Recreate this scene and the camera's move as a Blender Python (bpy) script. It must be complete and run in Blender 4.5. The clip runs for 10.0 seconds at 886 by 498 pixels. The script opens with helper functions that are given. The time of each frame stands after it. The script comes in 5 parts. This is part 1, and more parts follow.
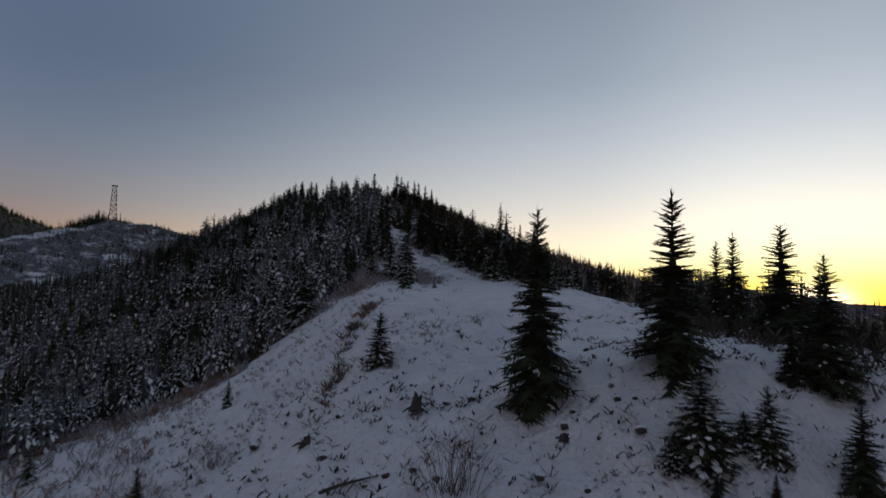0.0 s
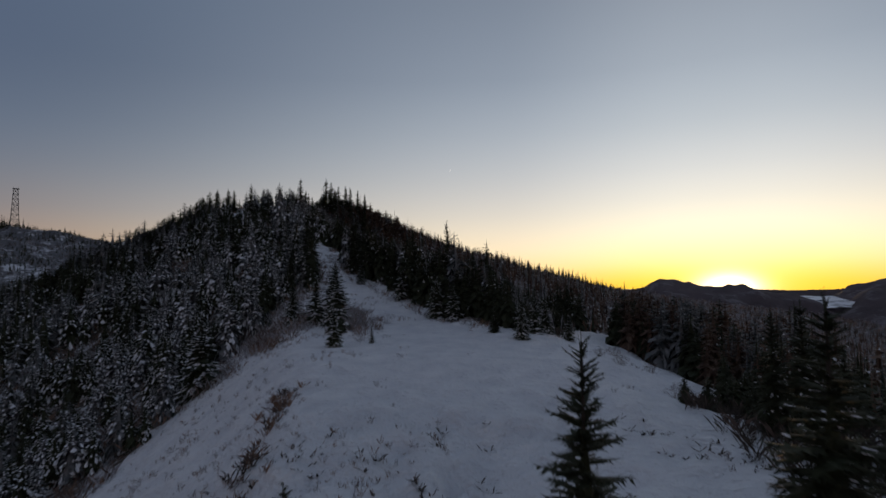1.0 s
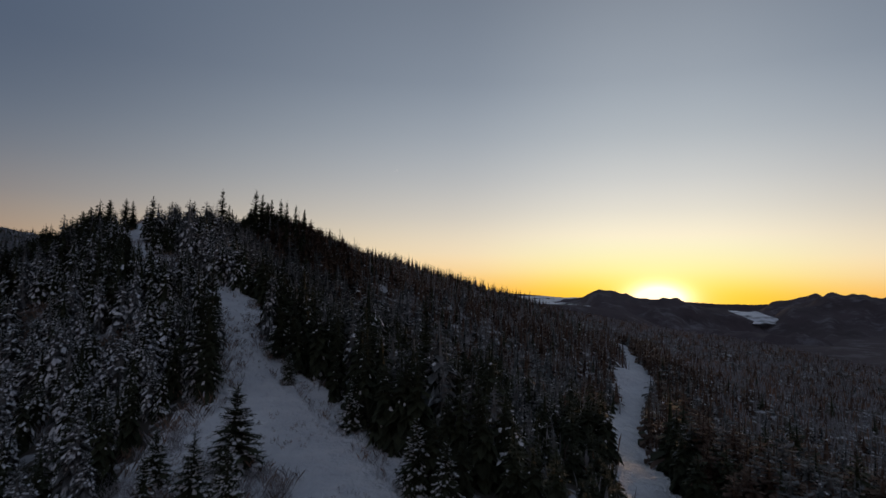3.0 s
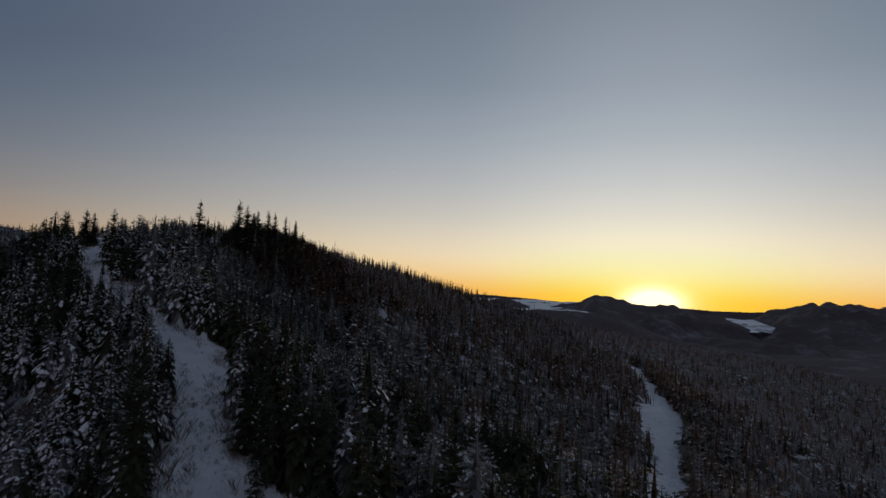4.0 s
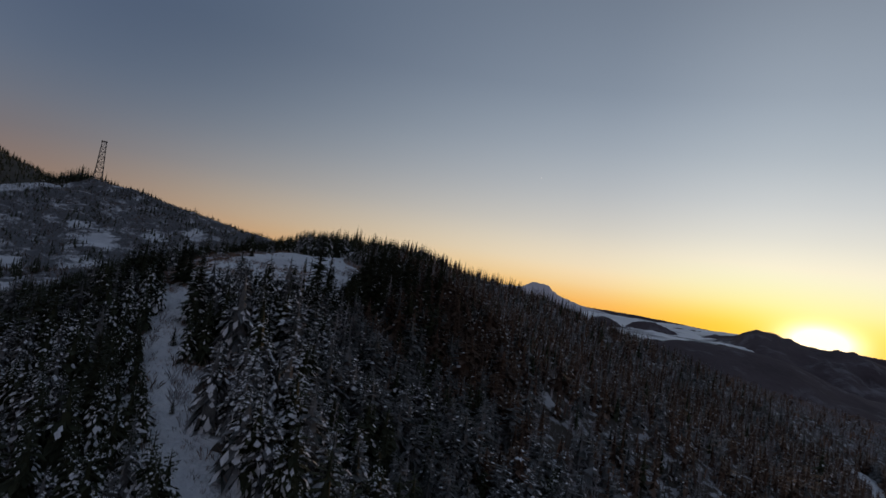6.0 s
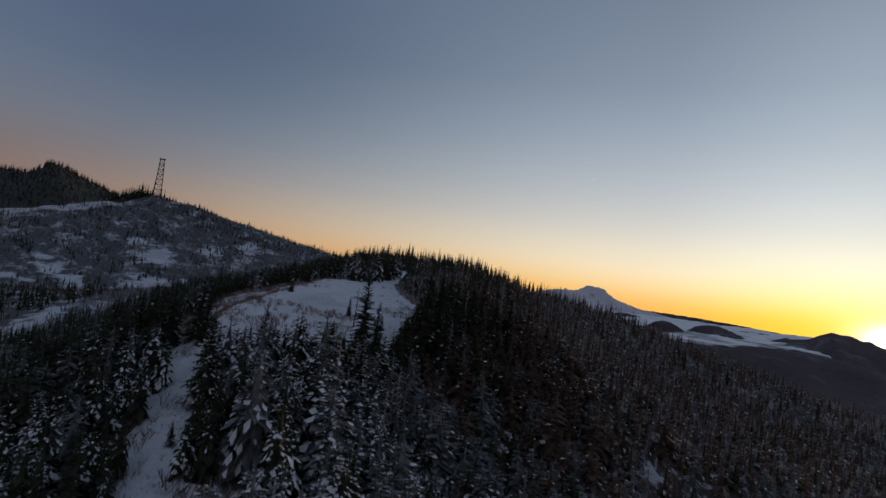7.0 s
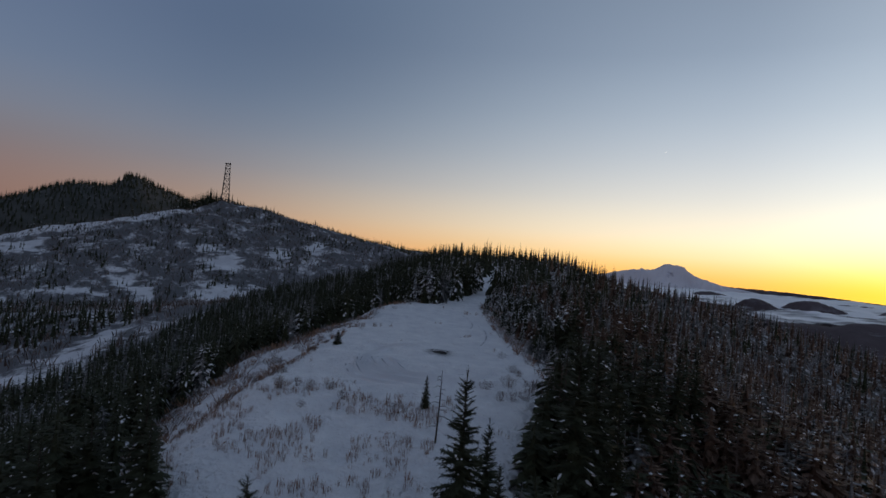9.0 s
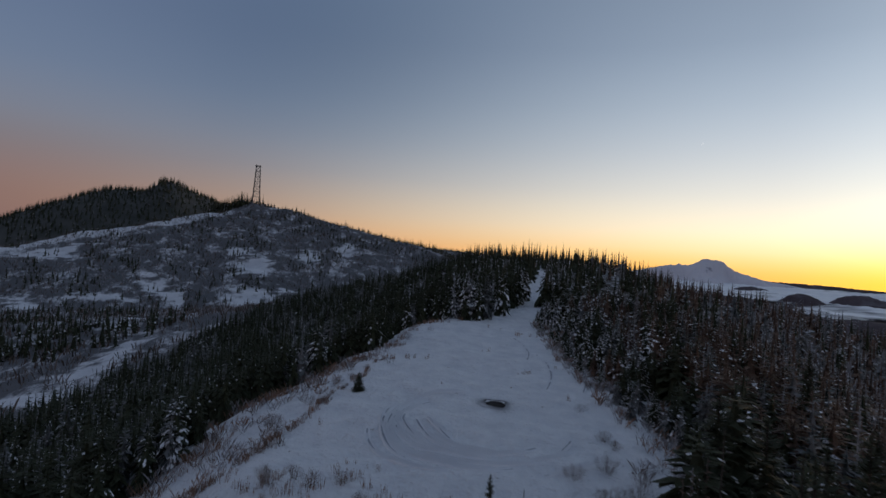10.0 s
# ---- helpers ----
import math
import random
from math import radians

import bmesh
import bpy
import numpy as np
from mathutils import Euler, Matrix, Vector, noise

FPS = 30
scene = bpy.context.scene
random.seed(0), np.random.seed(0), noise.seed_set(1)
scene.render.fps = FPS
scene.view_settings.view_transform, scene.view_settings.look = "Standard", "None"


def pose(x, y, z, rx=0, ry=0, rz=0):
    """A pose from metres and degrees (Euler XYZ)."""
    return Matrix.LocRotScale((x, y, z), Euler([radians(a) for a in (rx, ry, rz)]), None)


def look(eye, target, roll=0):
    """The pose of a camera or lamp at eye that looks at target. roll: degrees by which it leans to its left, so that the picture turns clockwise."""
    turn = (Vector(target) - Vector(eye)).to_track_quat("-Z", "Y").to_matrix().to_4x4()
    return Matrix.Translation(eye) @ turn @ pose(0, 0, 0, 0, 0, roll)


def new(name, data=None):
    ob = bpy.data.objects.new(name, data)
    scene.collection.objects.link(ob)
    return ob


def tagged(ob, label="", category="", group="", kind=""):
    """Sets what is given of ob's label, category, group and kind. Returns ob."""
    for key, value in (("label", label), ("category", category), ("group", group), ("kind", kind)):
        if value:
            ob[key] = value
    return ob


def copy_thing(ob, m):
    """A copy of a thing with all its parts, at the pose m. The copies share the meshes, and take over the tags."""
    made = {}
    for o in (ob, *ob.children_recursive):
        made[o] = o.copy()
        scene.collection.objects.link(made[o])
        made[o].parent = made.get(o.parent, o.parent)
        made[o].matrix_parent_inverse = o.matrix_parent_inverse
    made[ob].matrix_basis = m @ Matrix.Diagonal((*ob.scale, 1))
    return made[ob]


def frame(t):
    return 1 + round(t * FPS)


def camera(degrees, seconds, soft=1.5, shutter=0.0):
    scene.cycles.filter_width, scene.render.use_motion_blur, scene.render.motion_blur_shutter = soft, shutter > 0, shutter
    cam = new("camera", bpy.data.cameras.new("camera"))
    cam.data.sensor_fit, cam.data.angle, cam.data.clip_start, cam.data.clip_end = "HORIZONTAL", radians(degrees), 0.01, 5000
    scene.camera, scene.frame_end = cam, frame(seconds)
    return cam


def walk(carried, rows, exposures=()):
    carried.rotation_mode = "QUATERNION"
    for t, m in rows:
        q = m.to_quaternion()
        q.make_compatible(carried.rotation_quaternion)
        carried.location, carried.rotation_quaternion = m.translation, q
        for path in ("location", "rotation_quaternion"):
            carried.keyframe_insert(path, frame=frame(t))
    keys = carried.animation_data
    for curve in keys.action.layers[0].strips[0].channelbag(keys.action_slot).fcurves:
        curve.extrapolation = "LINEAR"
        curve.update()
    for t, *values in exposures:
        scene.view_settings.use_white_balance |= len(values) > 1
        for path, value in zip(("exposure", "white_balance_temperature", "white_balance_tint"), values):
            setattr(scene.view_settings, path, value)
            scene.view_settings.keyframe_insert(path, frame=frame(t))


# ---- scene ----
cam = camera(73.70, 10.0, soft=1.5, shutter=0.2)
PATH = [
    (0.0, 0.000, 0.000, 0.000, 94.525, -1.144, 0.002),
    (0.5, -0.233, 8.006, 3.045, 94.316, 0.256, -3.300),
    (1.0, -0.482, 16.066, 6.186, 94.215, 0.711, -6.215),
    (1.5, -0.622, 24.243, 9.220, 94.292, 0.435, -8.666),
    (2.0, -0.802, 32.535, 12.196, 94.279, -0.022, -10.314),
    (2.5, -0.901, 40.982, 15.160, 94.256, -0.716, -11.252),
    (4.0, 0.059, 69.228, 24.765, 94.435, -2.471, -12.477),
    (4.5, -0.154, 79.580, 28.390, 94.285, -4.589, -10.511),
    (5.0, -0.628, 89.962, 31.923, 94.017, -6.555, -6.494),
    (5.5, -1.703, 100.175, 35.048, 93.651, -8.010, -2.697),
    (6.0, -3.267, 110.245, 37.881, 93.558, -8.665, 0.641),
    (7.5, -10.166, 140.541, 46.259, 93.223, -6.774, 7.553),
    (8.0, -13.051, 150.764, 48.061, 92.795, -6.072, 9.224),
    (8.5, -16.032, 160.972, 49.488, 91.936, -5.210, 11.050),
    (9.0, -19.218, 171.079, 50.539, 91.330, -4.633, 12.389),
    (9.5, -22.671, 181.130, 51.485, 90.999, -4.181, 13.771),
    (10.0, -26.182, 191.188, 52.541, 90.943, -3.752, 15.437),
]
walk(cam, [(t, pose(x, y, z, a, b, c)) for t, x, y, z, a, b, c in PATH],
     exposures=[(0, 0.34, 6700, 11), (1, 0.14, 6680, 11), (2.5, -0.05, 6680, 11), (4.5, -0.2, 6520, 10), (6, -0.08, 6420, 10), (7.5, 0.12, 6260, 9), (10, 0.36, 6240, 9)])

# ---- light ----
SUN_AZ, SUN_EL = 32.0, 1.0      # degrees to the right of +y, and up
world = bpy.data.worlds.new("sky")
scene.world = world
world.use_nodes = True
wn, wl = world.node_tree.nodes, world.node_tree.links
wn.clear()


def calc(op, a, b=0.0, clamp=False):
    """A math node; a and b are sockets or numbers."""
    n = wn.new("ShaderNodeMath")
    n.operation, n.use_clamp = op, clamp
    for slot, v in zip(n.inputs, (a, b)):
        if isinstance(v, (int, float)):
            slot.default_value = v
        else:
            wl.new(v, slot)
    return n.outputs[0]


def blend(fac, a, b, way="MIX"):
    n = wn.new("ShaderNodeMix")
    n.data_type, n.blend_type, n.clamp_factor = "RGBA", way, True
    for slot, v in ((0, fac), (6, a), (7, b)):
        if isinstance(v, (int, float, tuple)):
            n.inputs[slot].default_value = v
        else:
            wl.new(v, n.inputs[slot])
    return n.outputs[2]


w_dir = wn.new("ShaderNodeTexCoord").outputs["Generated"]
w_axes = wn.new("ShaderNodeSeparateXYZ")
wl.new(w_dir, w_axes.inputs[0])
sun_x, sun_y = math.sin(radians(SUN_AZ)), math.cos(radians(SUN_AZ))
w_flat = calc("SQRT", calc("ADD", calc("MULTIPLY", w_axes.outputs[0], w_axes.outputs[0]), calc("MULTIPLY", w_axes.outputs[1], w_axes.outputs[1])))
w_along = calc("ADD", calc("MULTIPLY", w_axes.outputs[0], sun_x), calc("MULTIPLY", w_axes.outputs[1], sun_y))
w_turn = calc("DIVIDE", w_along, calc("MAXIMUM", w_flat, 0.001))      # 1 towards the sun, -1 away from it
w_angle = calc("ARCCOSINE", calc("MINIMUM", calc("MAXIMUM", w_turn, -1.0), 1.0))      # radians away from the sun
w_height = calc("DIVIDE", w_axes.outputs[2], 0.7071, True)


def dusk(stops):
    """The sky's colour by height: rows of degrees up and linear colour."""
    n = wn.new("ShaderNodeValToRGB")
    ramp = n.color_ramp
    ramp.interpolation = "B_SPLINE"
    while len(ramp.elements) < len(stops):
        ramp.elements.new(0.5)
    for e, (up, *rgb) in zip(ramp.elements, stops):
        e.position, e.color = math.sin(radians(up)) / 0.7071, (*rgb, 1)
    wl.new(w_height, n.inputs[0])
    return n.outputs[0]


at_sun = dusk([(0.0, 1.12, 0.66, 0.03), (1.2, 1.14, 0.80, 0.09), (2.6, 1.14, 0.95, 0.38), (4.4, 1.10, 0.96, 0.63), (6, 1.0, 0.93, 0.72), (8.2, 0.80, 0.78, 0.70), (11, 0.65, 0.67, 0.67), (15, 0.45, 0.505, 0.555), (20, 0.345, 0.40, 0.47), (30, 0.20, 0.235, 0.295), (45, 0.125, 0.155, 0.212)])
beside = dusk([(0.0, 1.0, 0.47, 0.09), (1.0, 1.02, 0.57, 0.16), (2.2, 1.02, 0.72, 0.35), (4.0, 0.99, 0.84, 0.59), (7.2, 0.70, 0.665, 0.60), (11, 0.50, 0.525, 0.55), (15, 0.37, 0.42, 0.48), (20, 0.25, 0.30, 0.375), (30, 0.16, 0.195, 0.255), (45, 0.12, 0.15, 0.208)])
aside = dusk([(0.0, 0.55, 0.26, 0.13), (2.2, 0.48, 0.27, 0.16), (3.6, 0.40, 0.27, 0.19), (5.4, 0.32, 0.25, 0.21), (7.5, 0.225, 0.215, 0.23), (11, 0.132, 0.160, 0.210), (15, 0.088, 0.120, 0.178), (20, 0.062, 0.090, 0.148), (30, 0.08, 0.12, 0.19), (45, 0.112, 0.142, 0.202)])
away = dusk([(0.0, 0.16, 0.10, 0.10), (3, 0.20, 0.115, 0.10), (5.2, 0.19, 0.125, 0.12), (7.5, 0.165, 0.14, 0.15), (10, 0.155, 0.165, 0.205), (14, 0.118, 0.155, 0.228), (21, 0.092, 0.122, 0.196), (30, 0.085, 0.118, 0.185), (45, 0.11, 0.138, 0.196)])


def between(lo, hi):
    n = wn.new("ShaderNodeMapRange")
    n.interpolation_type = "SMOOTHSTEP"
    n.inputs[1].default_value, n.inputs[2].default_value = radians(lo), radians(hi)
    wl.new(w_angle, n.inputs[0])
    return n.outputs[0]


behind = dusk([(0.0, 0.13, 0.11, 0.13), (4, 0.17, 0.13, 0.14), (8, 0.20, 0.16, 0.165), (14, 0.212, 0.18, 0.19), (20, 0.155, 0.16, 0.20), (30, 0.12, 0.14, 0.195), (45, 0.11, 0.138, 0.196)])
w_colour = blend(between(118, 90), behind, away)
w_colour = blend(between(90, 48), w_colour, aside)
w_colour = blend(between(70, 10), w_colour, beside)
w_colour = blend(between(20, 2), w_colour, at_sun)
# the sun's aureole
w_dot = wn.new("ShaderNodeVectorMath")
w_dot.operation = "DOT_PRODUCT"
w_flatten, w_unit = wn.new("ShaderNodeVectorMath"), wn.new("ShaderNodeVectorMath")
w_flatten.operation, w_unit.operation = "MULTIPLY", "NORMALIZE"
w_flatten.inputs[1].default_value = (1, 1, 1.9)      # the glow lies flat along the horizon
wl.new(w_dir, w_flatten.inputs[0])
wl.new(w_flatten.outputs[0], w_unit.inputs[0])
wl.new(w_unit.outputs[0], w_dot.inputs[0])
w_dot.inputs[1].default_value = Vector((sun_x, sun_y, 0.0)).normalized()
w_cos = calc("MAXIMUM", w_dot.outputs["Value"], 0.0)
w_glow = calc("ADD", calc("MULTIPLY", calc("POWER", w_cos, 1500.0), 1.9), calc("MULTIPLY", calc("POWER", w_cos, 340.0), 0.20))
w_colour = blend(1.0, w_colour, blend(w_glow, (0, 0, 0, 1), (0.9, 0.95, 1.0, 1)), "ADD")
# a thin share of clear-air scattering
w_sky = wn.new("ShaderNodeTexSky")
w_sky.sky_type = "NISHITA"
w_sky.sun_disc = False
w_sky.sun_elevation, w_sky.sun_rotation = radians(1.0), radians(SUN_AZ)
w_sky.altitude, w_sky.air_density, w_sky.dust_density, w_sky.ozone_density = 1200, 1.0, 0.6, 1.6
w_bg, w_air, w_sum, w_out = wn.new("ShaderNodeBackground"), wn.new("ShaderNodeBackground"), wn.new("ShaderNodeAddShader"), wn.new("ShaderNodeOutputWorld")
wl.new(w_colour, w_bg.inputs[0])
wl.new(w_sky.outputs[0], w_air.inputs[0])
w_bg.inputs[1].default_value, w_air.inputs[1].default_value = 0.97, 0.01
wl.new(w_bg.outputs[0], w_sum.inputs[0])
wl.new(w_air.outputs[0], w_sum.inputs[1])
wl.new(w_sum.outputs[0], w_out.inputs[0])
sun = bpy.data.lights.new("sun", "SUN")
sun.energy, sun.angle, sun.color = 0.6, radians(1.0), (1.0, 0.58, 0.30)
sun_ob = new("sun", sun)
sun_ob.matrix_world = look(Vector((sun_x, sun_y, math.tan(radians(SUN_EL)))) * 50, (0, 0, 0))

# ---- materials ----
def surface(name, low, high, rough=0.8, scale=1.0, fine=12.0, bump=0.3, gloss=0.3, islands=0.0, third=None, cover=0.5, depth=0.05, edge=0.06, along=None, ragged=0.62, bias=0.0, cleared=""):
    """A surface of two mixed colours at two scales, with fine relief; islands varies it piece by piece; third is a patchy colour."""
    m = bpy.data.materials.new(name)
    m.use_nodes = True
    n, l = m.node_tree.nodes, m.node_tree.links
    bsdf = n["Principled BSDF"]
    geo = n.new("ShaderNodeNewGeometry")
    big, small = n.new("ShaderNodeTexNoise"), n.new("ShaderNodeTexNoise")
    for node, size in ((big, scale), (small, fine)):
        node.inputs["Scale"].default_value = size
        node.inputs["Detail"].default_value = 5
        l.new(geo.outputs["Position"], node.inputs["Vector"])
    add = n.new("ShaderNodeMath")
    add.operation = "MULTIPLY_ADD"
    l.new(small.outputs[0], add.inputs[0])
    add.inputs[1].default_value = 0.5
    half = n.new("ShaderNodeMath")
    half.operation = "MULTIPLY_ADD"
    half.inputs[1].default_value, half.inputs[2].default_value = 1.6, -0.55 + bias
    l.new(big.outputs[0], half.inputs[0])
    l.new(half.outputs[0], add.inputs[2])
    last = add.outputs[0]
    if islands:
        vary = n.new("ShaderNodeMath")
        vary.operation = "MULTIPLY_ADD"
        vary.inputs[1].default_value = islands
        l.new(geo.outputs["Random Per Island"], vary.inputs[0])
        l.new(last, vary.inputs[2])
        last = vary.outputs[0]
    mix = n.new("ShaderNodeMix")
    mix.data_type = "RGBA"
    mix.inputs[6].default_value, mix.inputs[7].default_value = (*low, 1), (*high, 1)
    l.new(last, mix.inputs[0])
    colour = mix.outputs[2]
    if third:
        patch = n.new("ShaderNodeTexNoise")
        patch.inputs["Scale"].default_value = third[1]
        patch.inputs["Detail"].default_value = 8
        patch.inputs["Roughness"].default_value = ragged
        if along:
            lay = n.new("ShaderNodeMapping")
            lay.vector_type = "TEXTURE"
            lay.inputs["Rotation"].default_value, lay.inputs["Scale"].default_value = (0, 0, along[0]), (1, along[1], 0.7)
            l.new(geo.outputs["Position"], lay.inputs["Vector"])
            l.new(lay.outputs[0], patch.inputs["Vector"])
        else:
            l.new(geo.outputs["Position"], patch.inputs["Vector"])
        step = n.new("ShaderNodeMapRange")
        step.inputs[1].default_value, step.inputs[2].default_value = cover, cover + edge
        if cleared:
            mask, less = n.new("ShaderNodeAttribute"), n.new("ShaderNodeMath")
            mask.attribute_name = cleared
            less.operation = "MULTIPLY_ADD"
            less.inputs[1].default_value = -0.30
            l.new(mask.outputs["Fac"], less.inputs[0])
            l.new(patch.outputs[0], less.inputs[2])
            l.new(less.outputs[0], step.inputs[0])
        else:
            l.new(patch.outputs[0], step.inputs[0])
        over = n.new("ShaderNodeMix")
        over.data_type = "RGBA"
        over.inputs[7].default_value = (*third[0], 1)
        l.new(step.outputs[0], over.inputs[0])
        l.new(colour, over.inputs[6])
        colour = over.outputs[2]
    l.new(colour, bsdf.inputs["Base Color"])
    bsdf.inputs["Roughness"].default_value = rough
    bsdf.inputs["Specular IOR Level"].default_value = gloss
    if bump:
        relief = n.new("ShaderNodeBump")
        relief.inputs["Strength"].default_value, relief.inputs["Distance"].default_value = bump, depth
        l.new(add.outputs[0], relief.inputs["Height"])
        l.new(relief.outputs[0], bsdf.inputs["Normal"])
    return m


SNOW = surface("snow", (0.66, 0.68, 0.72), (0.82, 0.83, 0.85), 0.75, 0.22, 3.5, 0.5, 0.25, depth=0.12)
SNOW_GROUND = surface("snow_ground", (0.66, 0.68, 0.72), (0.88, 0.89, 0.90), 0.8, 0.45, 2.6, 1.0, 0.2,
                      third=((0.22, 0.20, 0.19), 0.55), cover=0.68, depth=0.9)
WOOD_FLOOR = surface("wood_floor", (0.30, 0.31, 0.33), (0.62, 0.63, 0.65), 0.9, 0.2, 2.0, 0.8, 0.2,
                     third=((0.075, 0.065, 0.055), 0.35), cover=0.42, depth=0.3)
BRUSHY_SNOW = surface("brushy_snow", (0.50, 0.52, 0.56), (0.78, 0.79, 0.81), 0.85, 0.05, 0.8, 0.6, 0.2,
                      third=((0.12, 0.122, 0.13), 0.045), cover=0.365, depth=0.5, edge=0.12, along=(0.6, 2.4), ragged=0.80, cleared="snow_patch")
BRANCH_SNOW = surface("branch_snow", (0.38, 0.40, 0.43), (0.84, 0.85, 0.87), 0.8, 0.9, 6.0, 0.3, 0.2, islands=0.5, bias=0.1)
NEEDLE = surface("needles", (0.016, 0.020, 0.012), (0.055, 0.062, 0.034), 0.75, 0.6, 9.0, 0.0, 0.2, islands=0.4)
NEEDLE_FROST = surface("frosted_needles", (0.018, 0.025, 0.020), (0.27, 0.275, 0.28), 0.8, 0.7, 7.0, 0.0, 0.2, islands=0.9, bias=-0.42)
NEEDLE_BROWN = surface("brown_needles", (0.040, 0.025, 0.018), (0.20, 0.135, 0.10), 0.8, 0.5, 8.0, 0.0, 0.2, islands=0.8, bias=-0.38)
BARK = surface("bark", (0.035, 0.028, 0.024), (0.10, 0.085, 0.07), 0.9, 3.0, 22.0, 0.4, 0.2)
TWIG = surface("twigs", (0.07, 0.052, 0.042), (0.18, 0.135, 0.115), 0.9, 2.0, 15.0, 0.0, 0.2, islands=0.4)
TWIG_FROST = surface("frosted_twigs", (0.14, 0.135, 0.14), (0.42, 0.41, 0.425), 0.9, 1.5, 9.0, 0.0, 0.2, islands=0.5)
STRAW = surface("dry_grass", (0.12, 0.075, 0.055), (0.30, 0.20, 0.15), 0.9, 1.0, 8.0, 0.0, 0.2, islands=0.5)
HEATH = surface("red_brown_brush", (0.12, 0.066, 0.044), (0.34, 0.21, 0.145), 0.9, 1.0, 8.0, 0.0, 0.2, islands=0.5)
ASH = surface("ash", (0.012, 0.011, 0.011), (0.035, 0.032, 0.03), 0.95, 2.0, 14.0, 0.6, 0.2)
STEEL = surface("galvanised_steel", (0.05, 0.05, 0.055), (0.11, 0.11, 0.115), 0.6, 0.3, 2.0, 0.1, 0.5)
# far slopes: the purple cast of haze is painted into the forest colour
PEAK = surface("hazy_wooded_mountain", (0.062, 0.049, 0.053), (0.135, 0.108, 0.115), 0.95, 0.006, 0.05, 0.5, 0.1,
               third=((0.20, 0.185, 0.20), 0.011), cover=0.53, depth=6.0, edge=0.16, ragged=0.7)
# snow in the rut grooves, darkened: the groove's shade is put into its colour
GROOVE_SHADE = surface("groove_shade_snow", (0.26, 0.27, 0.30), (0.46, 0.48, 0.52), 0.7, 0.5, 4.0, 0.4, 0.3, depth=0.05)
SOOT = surface("sooty_snow", (0.03, 0.03, 0.03), (0.12, 0.115, 0.115), 0.9, 0.9, 4.0, 0.3, 0.2, depth=0.04)
# volcano snow with distance haze put into its colour; darker patches are rock
ICE = surface("hazed_glacier_snow", (0.62, 0.60, 0.64), (0.80, 0.78, 0.81), 0.8, 0.006, 0.03, 0.5, 0.2,
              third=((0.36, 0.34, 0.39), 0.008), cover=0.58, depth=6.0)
HILL_FLOOR = surface("hill_floor", (0.045, 0.05, 0.045), (0.11, 0.115, 0.11), 0.95, 0.02, 0.2, 0.5, 0.1, depth=1.0)
FOG = surface("fog_bank", (0.66, 0.68, 0.73), (0.93, 0.93, 0.93), 0.6, 0.004, 0.02, 0.6, 1.0, depth=8.0)


def thinning(mat):
    """Lets a material thin out to nothing where the mesh's thickness falls to 0."""
    n, l = mat.node_tree.nodes, mat.node_tree.links
    edge, clear, mix = n.new("ShaderNodeAttribute"), n.new("ShaderNodeBsdfTransparent"), n.new("ShaderNodeMixShader")
    edge.attribute_name = "thickness"
    l.new(edge.outputs["Fac"], mix.inputs[0])
    l.new(clear.outputs[0], mix.inputs[1])
    l.new(n["Principled BSDF"].outputs[0], mix.inputs[2])
    l.new(mix.outputs[0], n["Material Output"].inputs[0])


thinning(FOG)
thinning(SOOT)


def mesh_of(name, verts, faces, mats, index=None, smooth=False):
    """A mesh from arrays of points and of triangles or quads."""
    me = bpy.data.meshes.new(name)
    faces = np.asarray(faces, np.int32)
    count, corners = faces.shape
    me.vertices.add(len(verts))
    me.vertices.foreach_set("co", np.asarray(verts, np.float32).ravel())
    me.loops.add(count * corners)
    me.loops.foreach_set("vertex_index", faces.ravel())
    me.polygons.add(count)
    me.polygons.foreach_set("loop_start", np.arange(0, count * corners, corners, dtype=np.int32))
    for m in mats:
        me.materials.append(m)
    if index is not None:
        me.polygons.foreach_set("material_index", np.asarray(index, np.int32))
    me.polygons.foreach_set("use_smooth", np.full(count, smooth))
    me.update(calc_edges=True)
    return me


def part(name, me, parent, label=""):
    ob = new(name, me)
    ob.parent = parent
    return tagged(ob, label)


def tube(points, radii, sides=5):
    """Points and triangles of a tapering pipe through points."""
    pts = [np.asarray(p, float) for p in points]
    vs, fs = [], []
    for i, p in enumerate(pts):
        d = pts[min(i + 1, len(pts) - 1)] - pts[max(i - 1, 0)]
        d = d / (np.linalg.norm(d) + 1e-9)
        side = np.cross(d, (0.0, 1.0, 0.0) if abs(d[1]) < 0.9 else (1.0, 0.0, 0.0))
        side = side / np.linalg.norm(side)
        up = np.cross(side, d)
        for k in range(sides):
            a = 2 * math.pi * k / sides
            vs.append(p + radii[i] * (math.cos(a) * side + math.sin(a) * up))
    for i in range(len(pts) - 1):
        for k in range(sides):
            a, b = i * sides + k, i * sides + (k + 1) % sides
            fs += [(a, b, b + sides), (a, b + sides, a + sides)]
    return np.array(vs), np.array(fs)


def joined(pieces):
    """Several (points, triangles) as one."""
    vs, fs, at = [], [], 0
    for v, f in pieces:
        if len(v):
            vs.append(v)
            fs.append(np.asarray(f) + at)
            at += len(v)
    return np.concatenate(vs), np.concatenate(fs)

